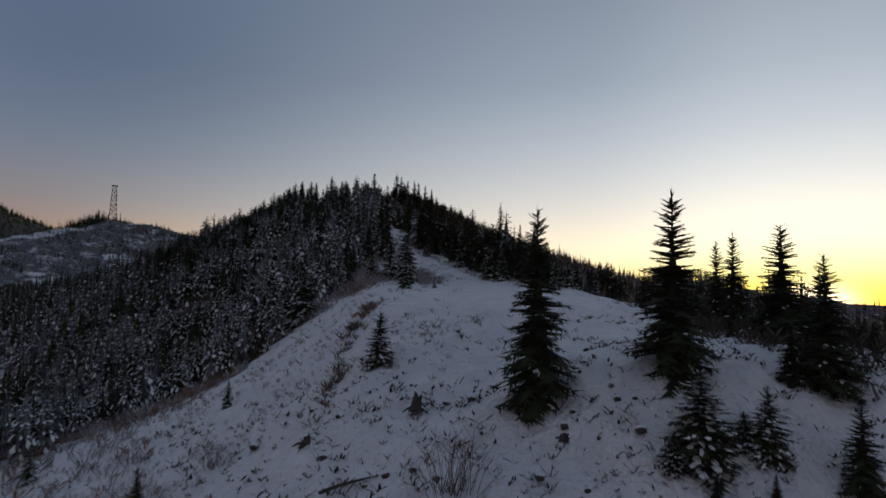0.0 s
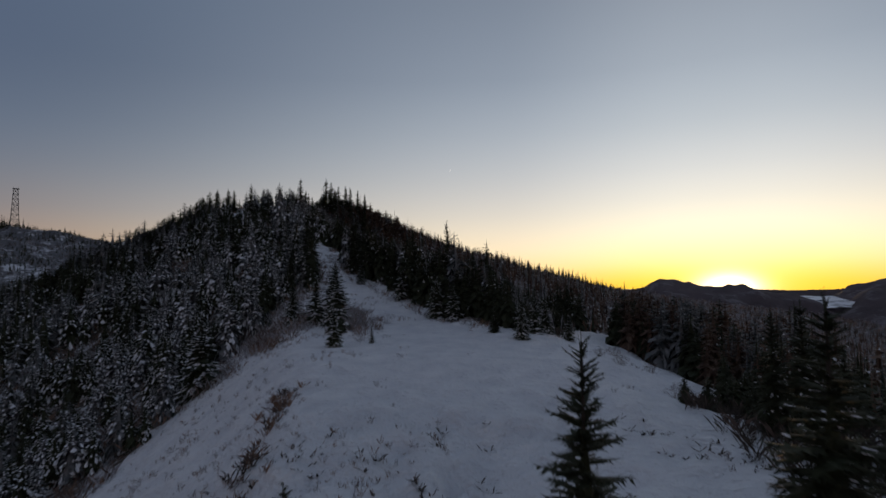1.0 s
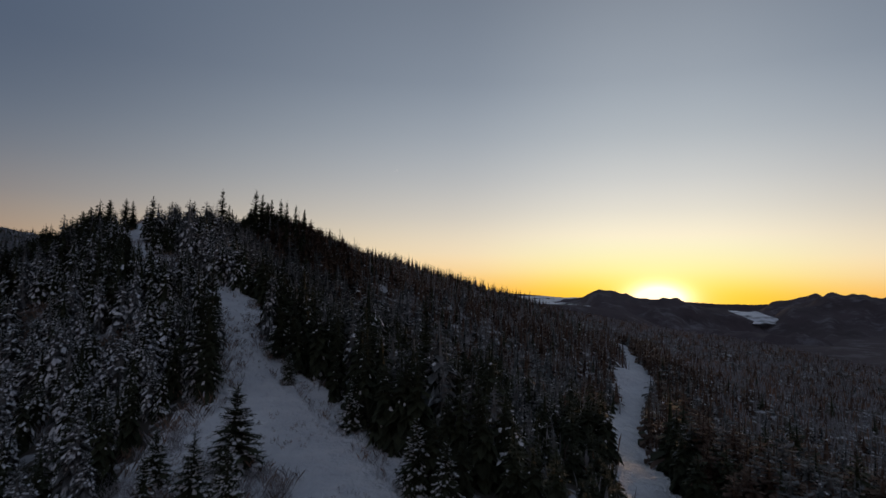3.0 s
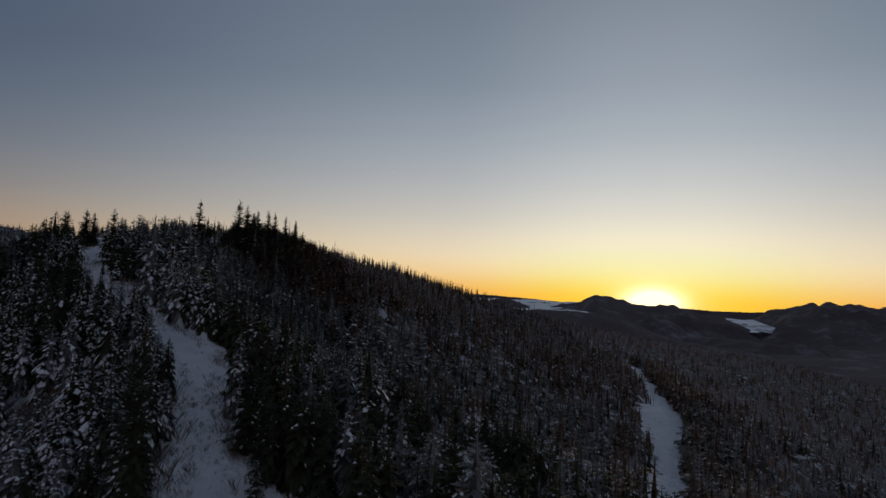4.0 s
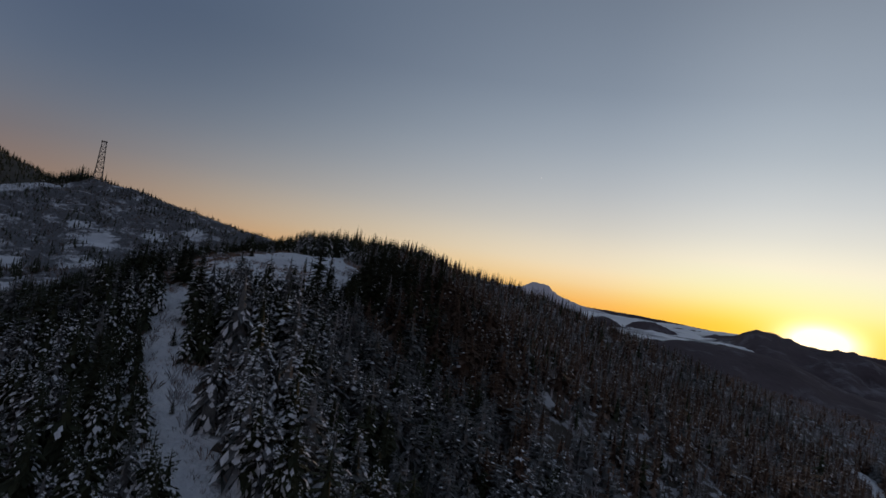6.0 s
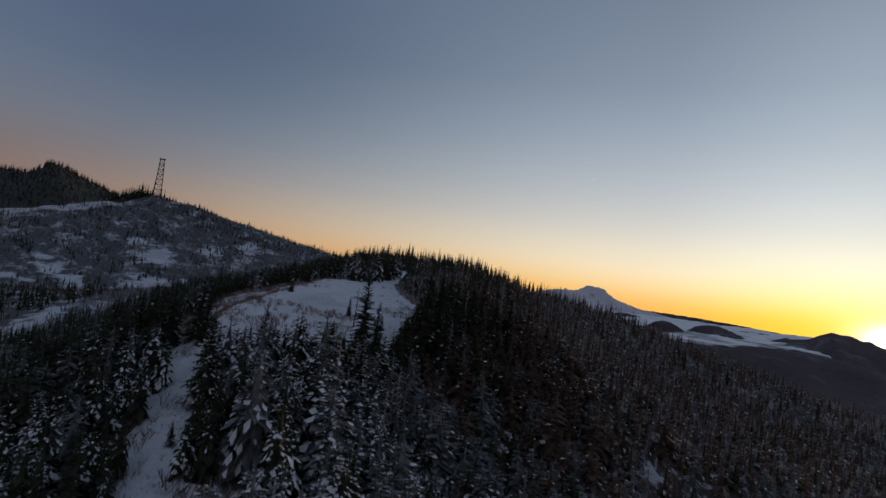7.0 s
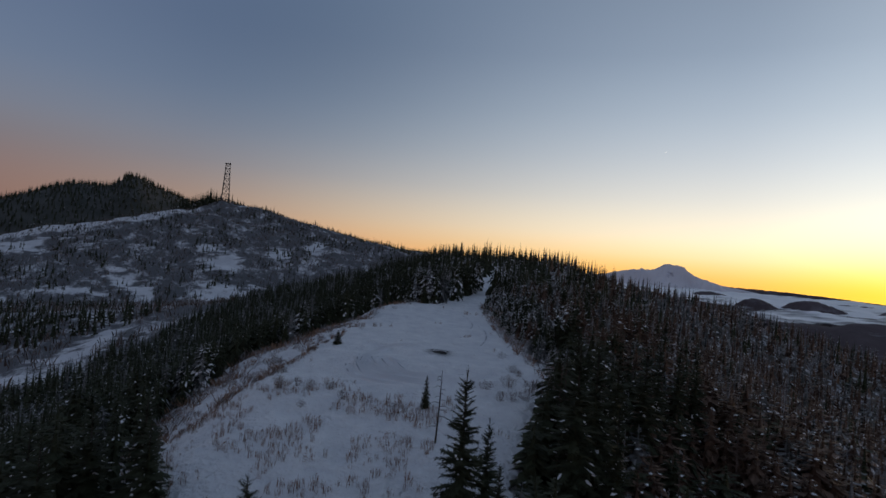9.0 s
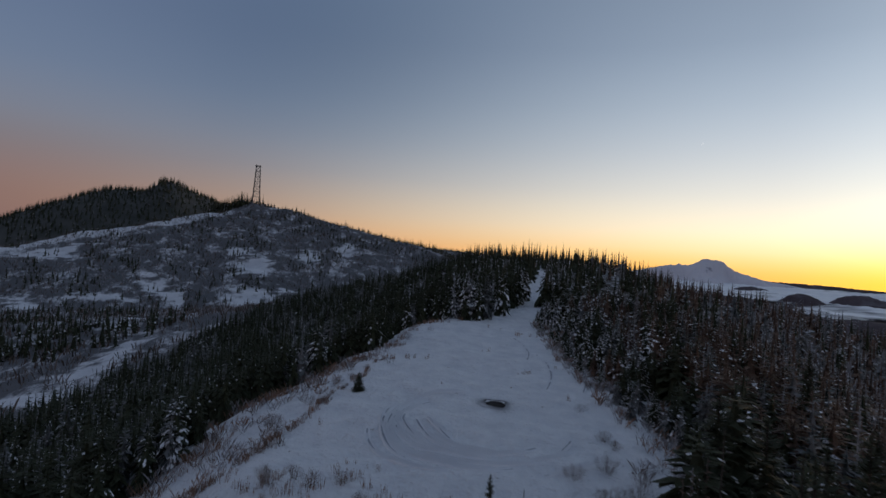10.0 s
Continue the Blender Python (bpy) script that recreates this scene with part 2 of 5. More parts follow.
# ---- shape of the land ----
# y, crest x, crest z, then level half-width, slope and drop of the left and of the right flank
RIDGE = np.array([
    (-80, 4, -38, 14, 0.40, 40, 14, 0.35, 36),
    (0, 3, -15.5, 13, 0.45, 42, 14, 0.35, 36),
    (28, 3, -8.2, 10, 0.75, 13, 16, 0.35, 34),
    (54, 1, -1.2, 10, 0.88, 17, 20, 0.32, 32),
    (94, -2, 2.6, 14, 0.75, 46, 24, 0.30, 34),
    (132, -9, 11.5, 7, 0.50, 50, 8, 0.42, 46),
    (172, -28, 22.8, 6, 0.48, 58, 10, 0.52, 62),
    (212, -42, 33.5, 8, 0.60, 66, 20, 0.52, 72),
    (244, -42, 37.8, 18, 0.60, 70, 40, 0.52, 78),
    (300, -44, 40.5, 24, 0.55, 72, 46, 0.46, 86),
    (470, -72, 54.5, 14, 0.40, 74, 70, 0.44, 98),
])
# the far hill's brow: x, y, z
BROW = np.array([(-560, 420, 10), (-530, 570, 37), (-505, 690, 64), (-480, 800, 90), (-471, 858, 107), (-440, 950, 90),
                 (-405, 1020, 78), (-340, 1120, 70), (-260, 1190, 66), (-150, 1230, 56), (60, 1260, 20)])
# the wooded hill behind: metres along its crest, height
HILL = np.array([(-600, -60), (-420, 10), (-294, 70), (-201, 112), (-89, 149), (-50, 148), (0, 178), (60, 157), (125, 134), (212, 88), (340, 20), (500, -60)])


# far hillside scaled out FAR_K times from the 8 s camera, fitting its view
FAR_K, FAR_X, FAR_Y, FAR_Z = 1.3, -13.0, 151.0, 48.0


def far_out(x, y):
    return FAR_X + FAR_K * (x - FAR_X), FAR_Y + FAR_K * (y - FAR_Y)


def soft_steps(v, xs, ys):
    """Smooth interpolation through knots (monotone slopes between them)."""
    v = np.clip(v, xs[0], xs[-1])
    d = np.diff(ys) / np.diff(xs)
    m = np.concatenate([[d[0]], np.where(d[1:] * d[:-1] > 0, 2 * d[1:] * d[:-1] / np.where(d[1:] + d[:-1] == 0, 1, d[1:] + d[:-1]), 0), [d[-1]]])
    i = np.clip(np.searchsorted(xs, v, "right") - 1, 0, len(xs) - 2)
    h = xs[i + 1] - xs[i]
    u = (v - xs[i]) / h
    return ((1 + 2 * u) * (1 - u) ** 2 * ys[i] + u * (1 - u) ** 2 * h * m[i] + u * u * (3 - 2 * u) * ys[i + 1] + u * u * (u - 1) * h * m[i + 1])


def waves(x, y, size, seed, octaves=3):
    """Cheap rolling relief of about -1 to 1 at the given size in metres."""
    r = np.random.RandomState(seed)
    out, amp, total = 0 * x, 1.0, 0.0
    for _ in range(octaves):
        for _ in range(4):
            a, p = r.uniform(0, 2 * math.pi, 2)
            k = 2 * math.pi / (size * r.uniform(0.7, 1.4))
            out = out + amp * np.sin(k * (x * math.cos(a) + y * math.sin(a)) + p + 1.3 * np.sin(0.6 * k * (y * math.cos(a) - x * math.sin(a)) + 2 * p))
        total, amp, size = total + 2 * amp, amp * 0.5, size * 0.45
    return out / total


def ridge(x, y):
    k = [soft_steps(y, RIDGE[:, 0], RIDGE[:, j]) for j in range(1, 9)]
    cx, cz, wl, sl, dl, wr, sr, dr = k
    past = np.clip(y - 470, 0, 760)
    cx = cx - 0.26 * past
    cz = cz - 0.05 * past + 0.00007 * past ** 2
    dx = x - cx
    over = lambda d, w: np.sqrt(np.maximum(d - 0.5 * w, 0) ** 2 + (0.35 * w) ** 2) - 0.35 * w
    right = dr * (1 - np.exp(-over(dx, wr) * sr / dr))
    left = dl * (1 - np.exp(-over(-dx, wl) * sl / dl))
    return cz - np.where(dx > 0, right, left)


def brow(x, y):
    best, height, side = 0 * x + 1e9, 0 * x, 0 * x
    for (ax, ay, az), (bx, by, bz) in zip(BROW[:-1], BROW[1:]):
        ex, ey = bx - ax, by - ay
        u = np.clip(((x - ax) * ex + (y - ay) * ey) / (ex * ex + ey * ey), 0, 1)
        px, py = x - ax - u * ex, y - ay - u * ey
        d = np.hypot(px, py)
        near = d < best
        best, height, side = np.where(near, d, best), np.where(near, az + u * (bz - az), height), np.where(near, ex * py - ey * px, side)
    fall = np.where(side < 0, 0.13 * best + 0.00013 * best ** 2, 0.30 * best)
    return height - np.minimum(fall, 160)


def ground_z(x, y):
    x, y = np.asarray(x, float), np.asarray(y, float)
    near_x, near_y = FAR_X + (x - FAR_X) / FAR_K, FAR_Y + (y - FAR_Y) / FAR_K
    a, b = ridge(x, y), FAR_Z + FAR_K * (brow(near_x, near_y) - FAR_Z) + 3 * waves(x, y, 120, 5)
    z = np.maximum(a, b) + 3.0 * np.log1p(np.exp(-np.abs(a - b) / 3.0))
    # the dark hill behind the mast
    ca, sa = math.cos(radians(41)), math.sin(radians(41))
    along, deep = (near_x + 1010) * ca + (near_y - 1323) * sa, (near_y - 1323) * ca - (near_x + 1010) * sa
    z = np.maximum(z, FAR_Z + FAR_K * (soft_steps(along, HILL[:, 0], HILL[:, 1]) + 9 - 0.0016 * deep ** 2 - FAR_Z))
    # the bench on the sunny side ends and falls into the valley
    edge = x + 0.25 * (y - 400) - 395 - 25 * waves(x, y, 220, 9)
    z = z - np.clip(edge, 0, 900) * 0.42
    rough = np.clip((np.abs(x + 15) - 10) / 60, 0, 1)
    z = z + (0.25 + 0.9 * rough) * waves(x, y, 34, 3) + (0.10 + 0.12 * rough) * waves(x, y, 6, 4)
    knoll = np.clip((y - 8) / 12, 0, 1) * np.clip((64 - y) / 14, 0, 1) * np.clip(1.4 - np.abs(x - 2) / 26, 0, 1)
    z = z + knoll * (0.34 * waves(x, y, 5.5, 6) + 0.28 * waves(x, y, 2.6, 7, 2))
    lift = np.clip((x + 15) / 80, 0, 1) * np.clip((y - 290) / 130, 0, 1) * np.clip((900 - y) / 300, 0, 1) * np.clip((430 - x) / 120, 0, 1)
    z = z + 9.0 * lift * lift * (3 - 2 * lift)
    # the shoulder below the bench, where the near firs stand
    soft = lambda v: np.logaddexp(0.0, v)
    shoulder = -2.8 + 0.06 * (y - 32) - soft((31.5 - y) * 0.9) - soft((9.5 - x) * 0.45) - soft((x - 30) * 0.4) - 3.0 * soft((y - 58) * 0.2) + 0.25 * waves(x, y, 4, 11)
    z = np.where((y > 10) & (y < 90) & (x > -20) & (x < 60), np.logaddexp(z * 2.0, shoulder * 2.0) / 2.0, z)
    return np.maximum(z, -95 + 12 * waves(x, y, 700, 8))

# ---- the land ----
def lines(parts):
    return np.unique(np.concatenate([np.arange(a, b, s) for a, b, s in parts]))


gx = lines([(-5000, -2200, 400), (-2200, -1600, 100), (-1600, -830, 22), (-830, -130, 8), (-130, -70, 3.5), (-70, -28, 1.6), (-28, 36, 1.0), (36, 45, 1.6), (45, 130, 3.5), (130, 430, 9), (430, 1000, 40), (1000, 5001, 250)])
gy = lines([(-5000, -600, 400), (-600, -60, 40), (-60, 12, 4), (12, 70, 0.9), (70, 300, 1.9), (300, 480, 4), (480, 1040, 8), (1040, 1640, 14), (1640, 2300, 40), (2300, 5001, 250)])
# western edge of the wood below the clearing: y, x
WOOD_EDGE = np.array([(200, -240), (240, -200), (270, -150), (300, -158), (340, -176), (400, -183), (440, -190), (590, -240), (720, -215), (900, -180)])
X, Y = np.meshgrid(gx, gy)
Z = ground_z(X, Y)
cols = len(gx)
quad = (np.arange(len(gy) - 1)[:, None] * cols + np.arange(cols - 1)[None, :]).ravel()
ground_faces = np.stack([quad, quad + 1, quad + cols + 1, quad + cols], 1)
cx_, cy_ = (gx[:-1] + gx[1:]) / 2, (gy[:-1] + gy[1:]) / 2
FX, FY = np.meshgrid(cx_, cy_)
far = (FX + 0.25 * (FY - 400) > 440) | (FX < -2000) | (FY > 2200) | (FY < -500)
hillside = ((FX < np.interp(FY, WOOD_EDGE[:, 0], WOOD_EDGE[:, 1])) & (FY > 250)) | ((FY > 520) & (FX < 120))
# open strip along the crest: y, west edge, east edge
OPEN = np.array([(-80, -60, 60), (40, -37, 28), (55, -31, 24), (63, -25.5, 26), (74, -21.5, 27), (78, -21, 20.5), (85, -21.5, 14.3), (92, -21, 10.6), (100, -14.5, 6),
                 (115, -10.5, 0), (122, -10.5, -4.5), (131, -12.2, -7.8), (148, -17, -9.4), (152.5, -19.8, -11.8), (157.5, -24, -19.2), (172, -33.0, -30), (178, -36.4, -32.8), (197, -43.8, -41.6),
                 (200, -46, -40), (206, -48.5, -31), (210, -49.5, -27.5), (214, -56, -25), (219, -60, -23.5), (245, -62, -21.5), (253, -61.5, -24.5), (262, -60.5, -27.5), (274, -58, -31), (290, -60, -34.5),
                 (301, -58, -37), (307, -46.5, -39.5), (340, -44, -41), (396, -48.5, -45.5), (440, -58, -56)])
ROAD = np.array([(20, 74), (24, 88), (28.5, 96), (36.2, 113), (45.4, 131), (55, 150), (66, 168), (79.5, 190), (93, 212), (101, 224), (112, 246), (120, 262), (130, 286), (148, 320)])


# the apron between the knoll and the road: y, west edge, east edge
APRON = np.array([(62, 10, 27.5), (70, 12, 30.5), (78, 15.5, 33.5), (83, 18.5, 35), (88, 22.5, 34), (92, 25, 32.6), (95, 26, 31.4), (104, 29, 35), (108, 31, 36.4)])


def past_road(x, y):
    """Metres east of the road."""
    return x - np.interp(y, ROAD[:, 1], ROAD[:, 0])


def frosted_bench(x, y):
    """Where the bench beyond the road bears pale bare thicket in place of trees."""
    return (past_road(x, y) > 24 + 12 * waves(x, y, 40, 48)) & (waves(x, y, 44, 52) + 0.4 * waves(x, y, 15, 53) < 0.16) & (y > 70) & (x + 0.25 * (y - 400) < 345 + 20 * waves(x, y, 60, 49))


def openness(x, y):
    """Metres into open ground along the crest or the road (negative: in the wood)."""
    inside = np.minimum(x - np.interp(y, OPEN[:, 0], OPEN[:, 1]), np.interp(y, OPEN[:, 0], OPEN[:, 2]) - x)
    inside = np.where((y > OPEN[-1, 0]) | (y < OPEN[0, 0]), -9, inside)
    beside = np.minimum(x - np.interp(y, APRON[:, 0], APRON[:, 1]), np.interp(y, APRON[:, 0], APRON[:, 2]) - x)
    inside = np.maximum(inside, np.where((y > 62) & (y < 108), beside, -9))
    near = 0 * x + 1e9
    for (ax, ay), (bx, by) in zip(ROAD[:-1], ROAD[1:]):
        ex, ey = bx - ax, by - ay
        u = np.clip(((x - ax) * ex + (y - ay) * ey) / (ex * ex + ey * ey), 0, 1)
        near = np.minimum(near, np.hypot(x - ax - u * ex, y - ay - u * ey) - 2.8 - 2.4 * np.exp(-((y - 214) / 15) ** 2))
    gap = np.maximum(4.5 - np.hypot(x - 19, (y - 140) * 0.6), 3.5 - np.hypot(x - 33, (y - 168) * 0.5))
    return np.maximum(np.maximum(inside, -near), gap)


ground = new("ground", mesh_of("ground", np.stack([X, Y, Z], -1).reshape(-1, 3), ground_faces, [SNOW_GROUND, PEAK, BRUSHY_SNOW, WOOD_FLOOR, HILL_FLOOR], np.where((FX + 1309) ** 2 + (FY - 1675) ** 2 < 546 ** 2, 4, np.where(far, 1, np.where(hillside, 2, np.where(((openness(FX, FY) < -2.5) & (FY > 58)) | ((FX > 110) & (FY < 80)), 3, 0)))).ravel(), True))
tagged(ground, "snow-covered mountain ridge with dead brush poking through", "ground", kind="structure")
# open snow on the far hillside: centre, then the two half axes of each patch
PATCHES = [(-366, 521, 14, 8, -8, 7), (-358, 563, 9, 3, -13, 13), (-331, 549, 12, 0, -11, 12), (-276, 575, 15, 10, -22, 33), (-219, 386, 10, -3, -10, 10), (-243, 422, 8, 1, -14, 15),
           (-478, 579, 12, 13, -14, 12), (-324, 646, 8, 14, -14, 20), (-271, 612, 8, 0, -3, 6), (-282, 747, 8, 8, -8, 16), (-389, 482, 6, 6, -13, 10), (-298, 699, 9, 0, -12, 21), (-358, 672, 13, 4, -8, 11)]
clear = np.zeros(X.shape)
PATCHES = [(*far_out(px, py), FAR_K * ax, FAR_K * ay, FAR_K * bx, FAR_K * by) for px, py, ax, ay, bx, by in PATCHES]
PATCHES += [(-197, 337, 14, -1, -9, 9), (-228, 404, 13, -26, 6, 3), (-212, 372, 8, -9, 6, 3)]
for px, py, ax, ay, bx, by in PATCHES:
    det = ax * by - ay * bx
    u, v = ((X - px) * by - (Y - py) * bx) / det, ((Y - py) * ax - (X - px) * ay) / det
    clear = np.maximum(clear, np.clip(1.25 - np.hypot(u, v) - 0.6 * waves(X, Y, 24, 43) - 0.35 * waves(X, Y, 9, 44), 0, 0.8))
for (ax, ay, az), (bx, by, bz) in zip(BROW[:3], BROW[1:4]):
    (ax, ay), (bx, by) = far_out(ax, ay), far_out(bx, by)
    ex, ey = bx - ax, by - ay
    u = np.clip(((X - ax) * ex + (Y - ay) * ey) / (ex * ex + ey * ey), 0, 1)
    clear = np.maximum(clear, np.clip(1.5 - np.hypot(X - ax - u * ex, Y - ay - u * ey) / 20, 0, 1))
ground.data.attributes.new("snow_patch", "FLOAT", "POINT").data.foreach_set("value", clear.astype(np.float32).ravel())

# ---- conifers ----
def clumpy_conifer(seed, whorls, per, wide=0.24, snow=0.8, bare=0.03, sag=1.25, clumps=2, full=1.0, pad=1.0):
    """A conifer of the wood, one metre high: short drooping boughs, with pillows of snow sagging over their tips."""
    r = random.Random(seed)
    nv, nf, sv, sf = [], [], [], []

    def tri(vs, fs, *pts):
        at = len(vs)
        vs.extend(pts)
        fs.append((at, at + 1, at + 2))

    total = whorls * per
    for b in range(total):
        t = min(max((b // per + r.gauss(0, 0.4)) / whorls, 0.0), 0.985)
        z0 = bare + (0.96 - bare) * t ** 0.93
        length = (wide * (1 - t) ** 0.68 * (0.78 + 0.22 * min(1.0, t * 5)) + 0.010) * r.choice((0.55, 0.75, 0.9, 1.0, 1.0, 1.15))
        a = 6.283 * (b * 0.618 + r.uniform(-0.08, 0.08))
        ca, sa = math.cos(a), math.sin(a)
        rise, fall = 0.12 + 0.55 * t * t + r.uniform(-0.1, 0.1), sag * (1.12 - t) * r.uniform(0.7, 1.3)

        def spot(u, side=0.0, up=0.0):
            d, q = length * u * (1 - 0.15 * fall * u), side * length
            return (ca * d - sa * q, sa * d + ca * q, z0 + length * (rise * u - fall * u * u + up) - abs(q) * 0.45)

        q = 0.26 * full * r.uniform(0.75, 1.2)
        m = r.uniform(0.5, 0.7)
        if clumps:
            tri(nv, nf, spot(0.0), spot(m, q), spot(1.06))
            tri(nv, nf, spot(0.0), spot(1.06), spot(m + r.uniform(-0.1, 0.1), -q))
            tri(nv, nf, spot(0.3), spot(0.75, q * r.choice((-0.5, 0.5)), -0.02), spot(0.8, r.uniform(-0.1, 0.1), -0.30))
        else:
            tri(nv, nf, spot(0.0, 0.6 * q), spot(0.7, -q, -0.05), spot(1.06, 0.3 * q))
        if r.random() < snow:
            for _ in range(clumps or 1):
                if clumps and r.random() < 0.3:
                    continue
                u0 = r.uniform(0.30, 0.78)
                u1 = u0 + pad * r.choice((0.18, 0.26, 0.34, 0.40, 0.48))
                w, side = q * pad * r.uniform(0.40, 0.85), q * r.uniform(-0.7, 0.7)
                mid = (u0 + u1) / 2 + 0.04
                tri(sv, sf, spot(u0, side, 0.06), spot(mid, side + w, 0.03), spot(u1, side, 0.0))
                if clumps:
                    tri(sv, sf, spot(u0, side, 0.06), spot(u1, side, 0.0), spot(mid, side - w, 0.03))
    # the dense inner crown
    core = 0.40 if clumps else 0.26
    ring = [(core * wide * math.cos(k * 1.257) * r.uniform(0.7, 1.2), core * wide * math.sin(k * 1.257) * r.uniform(0.7, 1.2), bare + r.uniform(0.0, 0.06)) for k in range(5)]
    for k in range(5):
        tri(nv, nf, ring[k], ring[(k + 1) % 5], (0, 0, 0.90))
    for k in range(3):
        tri(nv, nf, (0.007 * math.cos(k * 2.1), 0.007 * math.sin(k * 2.1), 0.88), (0.007 * math.cos(k * 2.1 + 2), 0.007 * math.sin(k * 2.1 + 2), 0.88), (0, 0, 1.0))
    tv, tf = tube([(0, 0, -0.04), (0, 0, 0.25)], [0.016, 0.012], 3)
    none = (np.zeros((0, 3)), np.zeros((0, 3), int))
    return (tv, tf), (np.array(nv), np.array(nf)), (np.array(sv), np.array(sf)) if sf else none


def frosted_snag(seed, twigs):
    """A thin bare tree one metre high: a slender stem with short upswept twigs."""
    r = random.Random(seed)
    nv, nf = [], []
    for b in range(twigs):
        t = (b + r.random()) / twigs
        a, z0 = b * 2.4, 0.15 + 0.80 * t
        l = (0.11 * (1 - t) + 0.02) * r.uniform(0.6, 1.3)
        ca, sa, at = math.cos(a), math.sin(a), len(nv)
        nv += [(0, 0, z0), (0, 0, z0 + 0.022), (ca * l, sa * l, z0 + l * r.uniform(0.1, 0.9))]
        nf.append((at, at + 1, at + 2))
    tv, tf = tube([(0, 0, -0.04), (0.008, 0, 0.5), (0, 0.004, 1.0)], [0.007, 0.005, 0.0015], 3)
    return (np.zeros((0, 3)), np.zeros((0, 3), int)), (np.concatenate([tv, np.array(nv)]), np.concatenate([tf, np.array(nf) + len(tv)])), (np.zeros((0, 3)), np.zeros((0, 3), int))


def layered_fir(seed, layers, per, sprays, wide=0.19, snow=0.1, sag=0.35, low=0.02, full=1.0, pads=1, pad=1.0):
    """A fir one metre high in open growth: dense tiers of sagging boughs with upturned tips, feathery side sprays, lumps of snow and a bare forked leader."""
    r = random.Random(seed)
    nv, nf, sv, sf = [], [], [], []

    def tri(vs, fs, *pts):
        at = len(vs)
        vs.extend(pts)
        fs.append((at, at + 1, at + 2))

    for i in range(layers):
        t = i / layers
        count = max(4, int(per * (1 - 0.4 * t)))
        tier = r.uniform(0.86, 1.12)
        for b in range(count):
            up = low + (0.94 - low) * max(t + r.gauss(0, 0.8) / layers, 0.0) ** 0.92 if t > 0.04 else low + r.uniform(0, 0.04)
            h = min(max((up - low) / (1 - low), 0.0), 0.985)
            length = (wide * (1 - h) ** 0.78 * (0.80 + 0.20 * min(1.0, h * 6)) + 0.008) * tier * r.choice((0.5, 0.7, 0.85, 0.95, 1.0, 1.05, 1.15))
            a = 6.283 * (b + r.uniform(-0.3, 0.3)) / count + 2.4 * i
            ca, sa = math.cos(a), math.sin(a)
            rise, fall = 0.70 * h * h + 0.25 * h - 0.02 + r.uniform(-0.16, 0.16), sag * (1.15 - h) * r.uniform(0.6, 1.4)

            def spot(u, side=0.0, lift=0.0):
                s = side * length
                return (ca * length * u - sa * s, sa * length * u + ca * s, up + length * (rise * u - fall * 1.7 * u * u + fall * 1.05 * u ** 3 + lift) - abs(s) * 0.22)

            for j in range(sprays):
                u = 0.10 + 0.86 * (j + r.uniform(-0.4, 0.4)) / sprays
                span = (0.26 * (1 - 0.62 * u) + 0.03) * full
                for s in (-1, 1):
                    q, f = s * span * r.uniform(0.5, 1.25), u + 0.10 + 0.20 * r.random()
                    tri(nv, nf, spot(u - 0.02), spot(u + 0.085, 0, -0.01), spot(f, q, r.uniform(-0.07, 0.09)))
                    tri(nv, nf, spot(u, s * 0.02, r.uniform(-0.05, 0.02)), spot(u + 0.06, 0, -0.015), spot(f + r.uniform(-0.12, 0.06), q * r.uniform(0.35, 0.8), r.uniform(-0.17, 0.03)))
            m = r.uniform(0.45, 0.65)
            tri(nv, nf, spot(0.0), spot(m, 0.085 * full), spot(1.04))
            tri(nv, nf, spot(0.0), spot(1.04), spot(m + r.uniform(-0.1, 0.1), -0.085 * full))
            tri(nv, nf, spot(0.0, 0.0, -0.12), spot(0.0, 0.0, 0.02), spot(0.85, 0, -0.05))
            if r.random() < snow:
                for _ in range(pads):
                    u0, side = r.uniform(0.35, 0.92), r.gauss(0, 0.07) * full
                    half, w = r.uniform(0.07, 0.17) * pad, r.uniform(0.045, 0.095) * pad
                    ring = [spot(u0 + half * math.cos(k * 1.257) * r.uniform(0.7, 1.25), side + w * math.sin(k * 1.257) * r.uniform(0.7, 1.25), 0.03) for k in range(5)]
                    for k in range(5):
                        tri(sv, sf, ring[k], ring[(k + 1) % 5], spot(u0 - 0.02, side, 0.03 + 0.55 * w))
    # the dense inner crown
    ring = [(0.30 * wide * math.cos(k * 0.898) * r.uniform(0.7, 1.2), 0.30 * wide * math.sin(k * 0.898) * r.uniform(0.7, 1.2), low + r.uniform(0.0, 0.05)) for k in range(7)]
    for k in range(7):
        tri(nv, nf, ring[k], ring[(k + 1) % 7], (0, 0, 0.78))
    # the leader and its upright side shoots
    for n in range(4):
        a, out, z0 = n * 2.2, 0.0 if n == 0 else r.uniform(0.008, 0.016), 0.90 + 0.015 * n
        tip = (out * math.cos(a), out * math.sin(a), 1.0 if n == 0 else r.uniform(0.95, 0.99))
        for k in range(3):
            tri(nv, nf, (0.0035 * math.cos(k * 2.1), 0.0035 * math.sin(k * 2.1), z0), (0.0035 * math.cos(k * 2.1 + 2), 0.0035 * math.sin(k * 2.1 + 2), z0), tip)
    tv, tf = tube([(0, 0, -0.04), (0, 0, 0.35), (0, 0, 0.96)], [0.014, 0.010, 0.002], 6)
    none = (np.zeros((0, 3)), np.zeros((0, 3), int))
    return (tv, tf), (np.array(nv), np.array(nf)), (np.array(sv), np.array(sf)) if sf else none


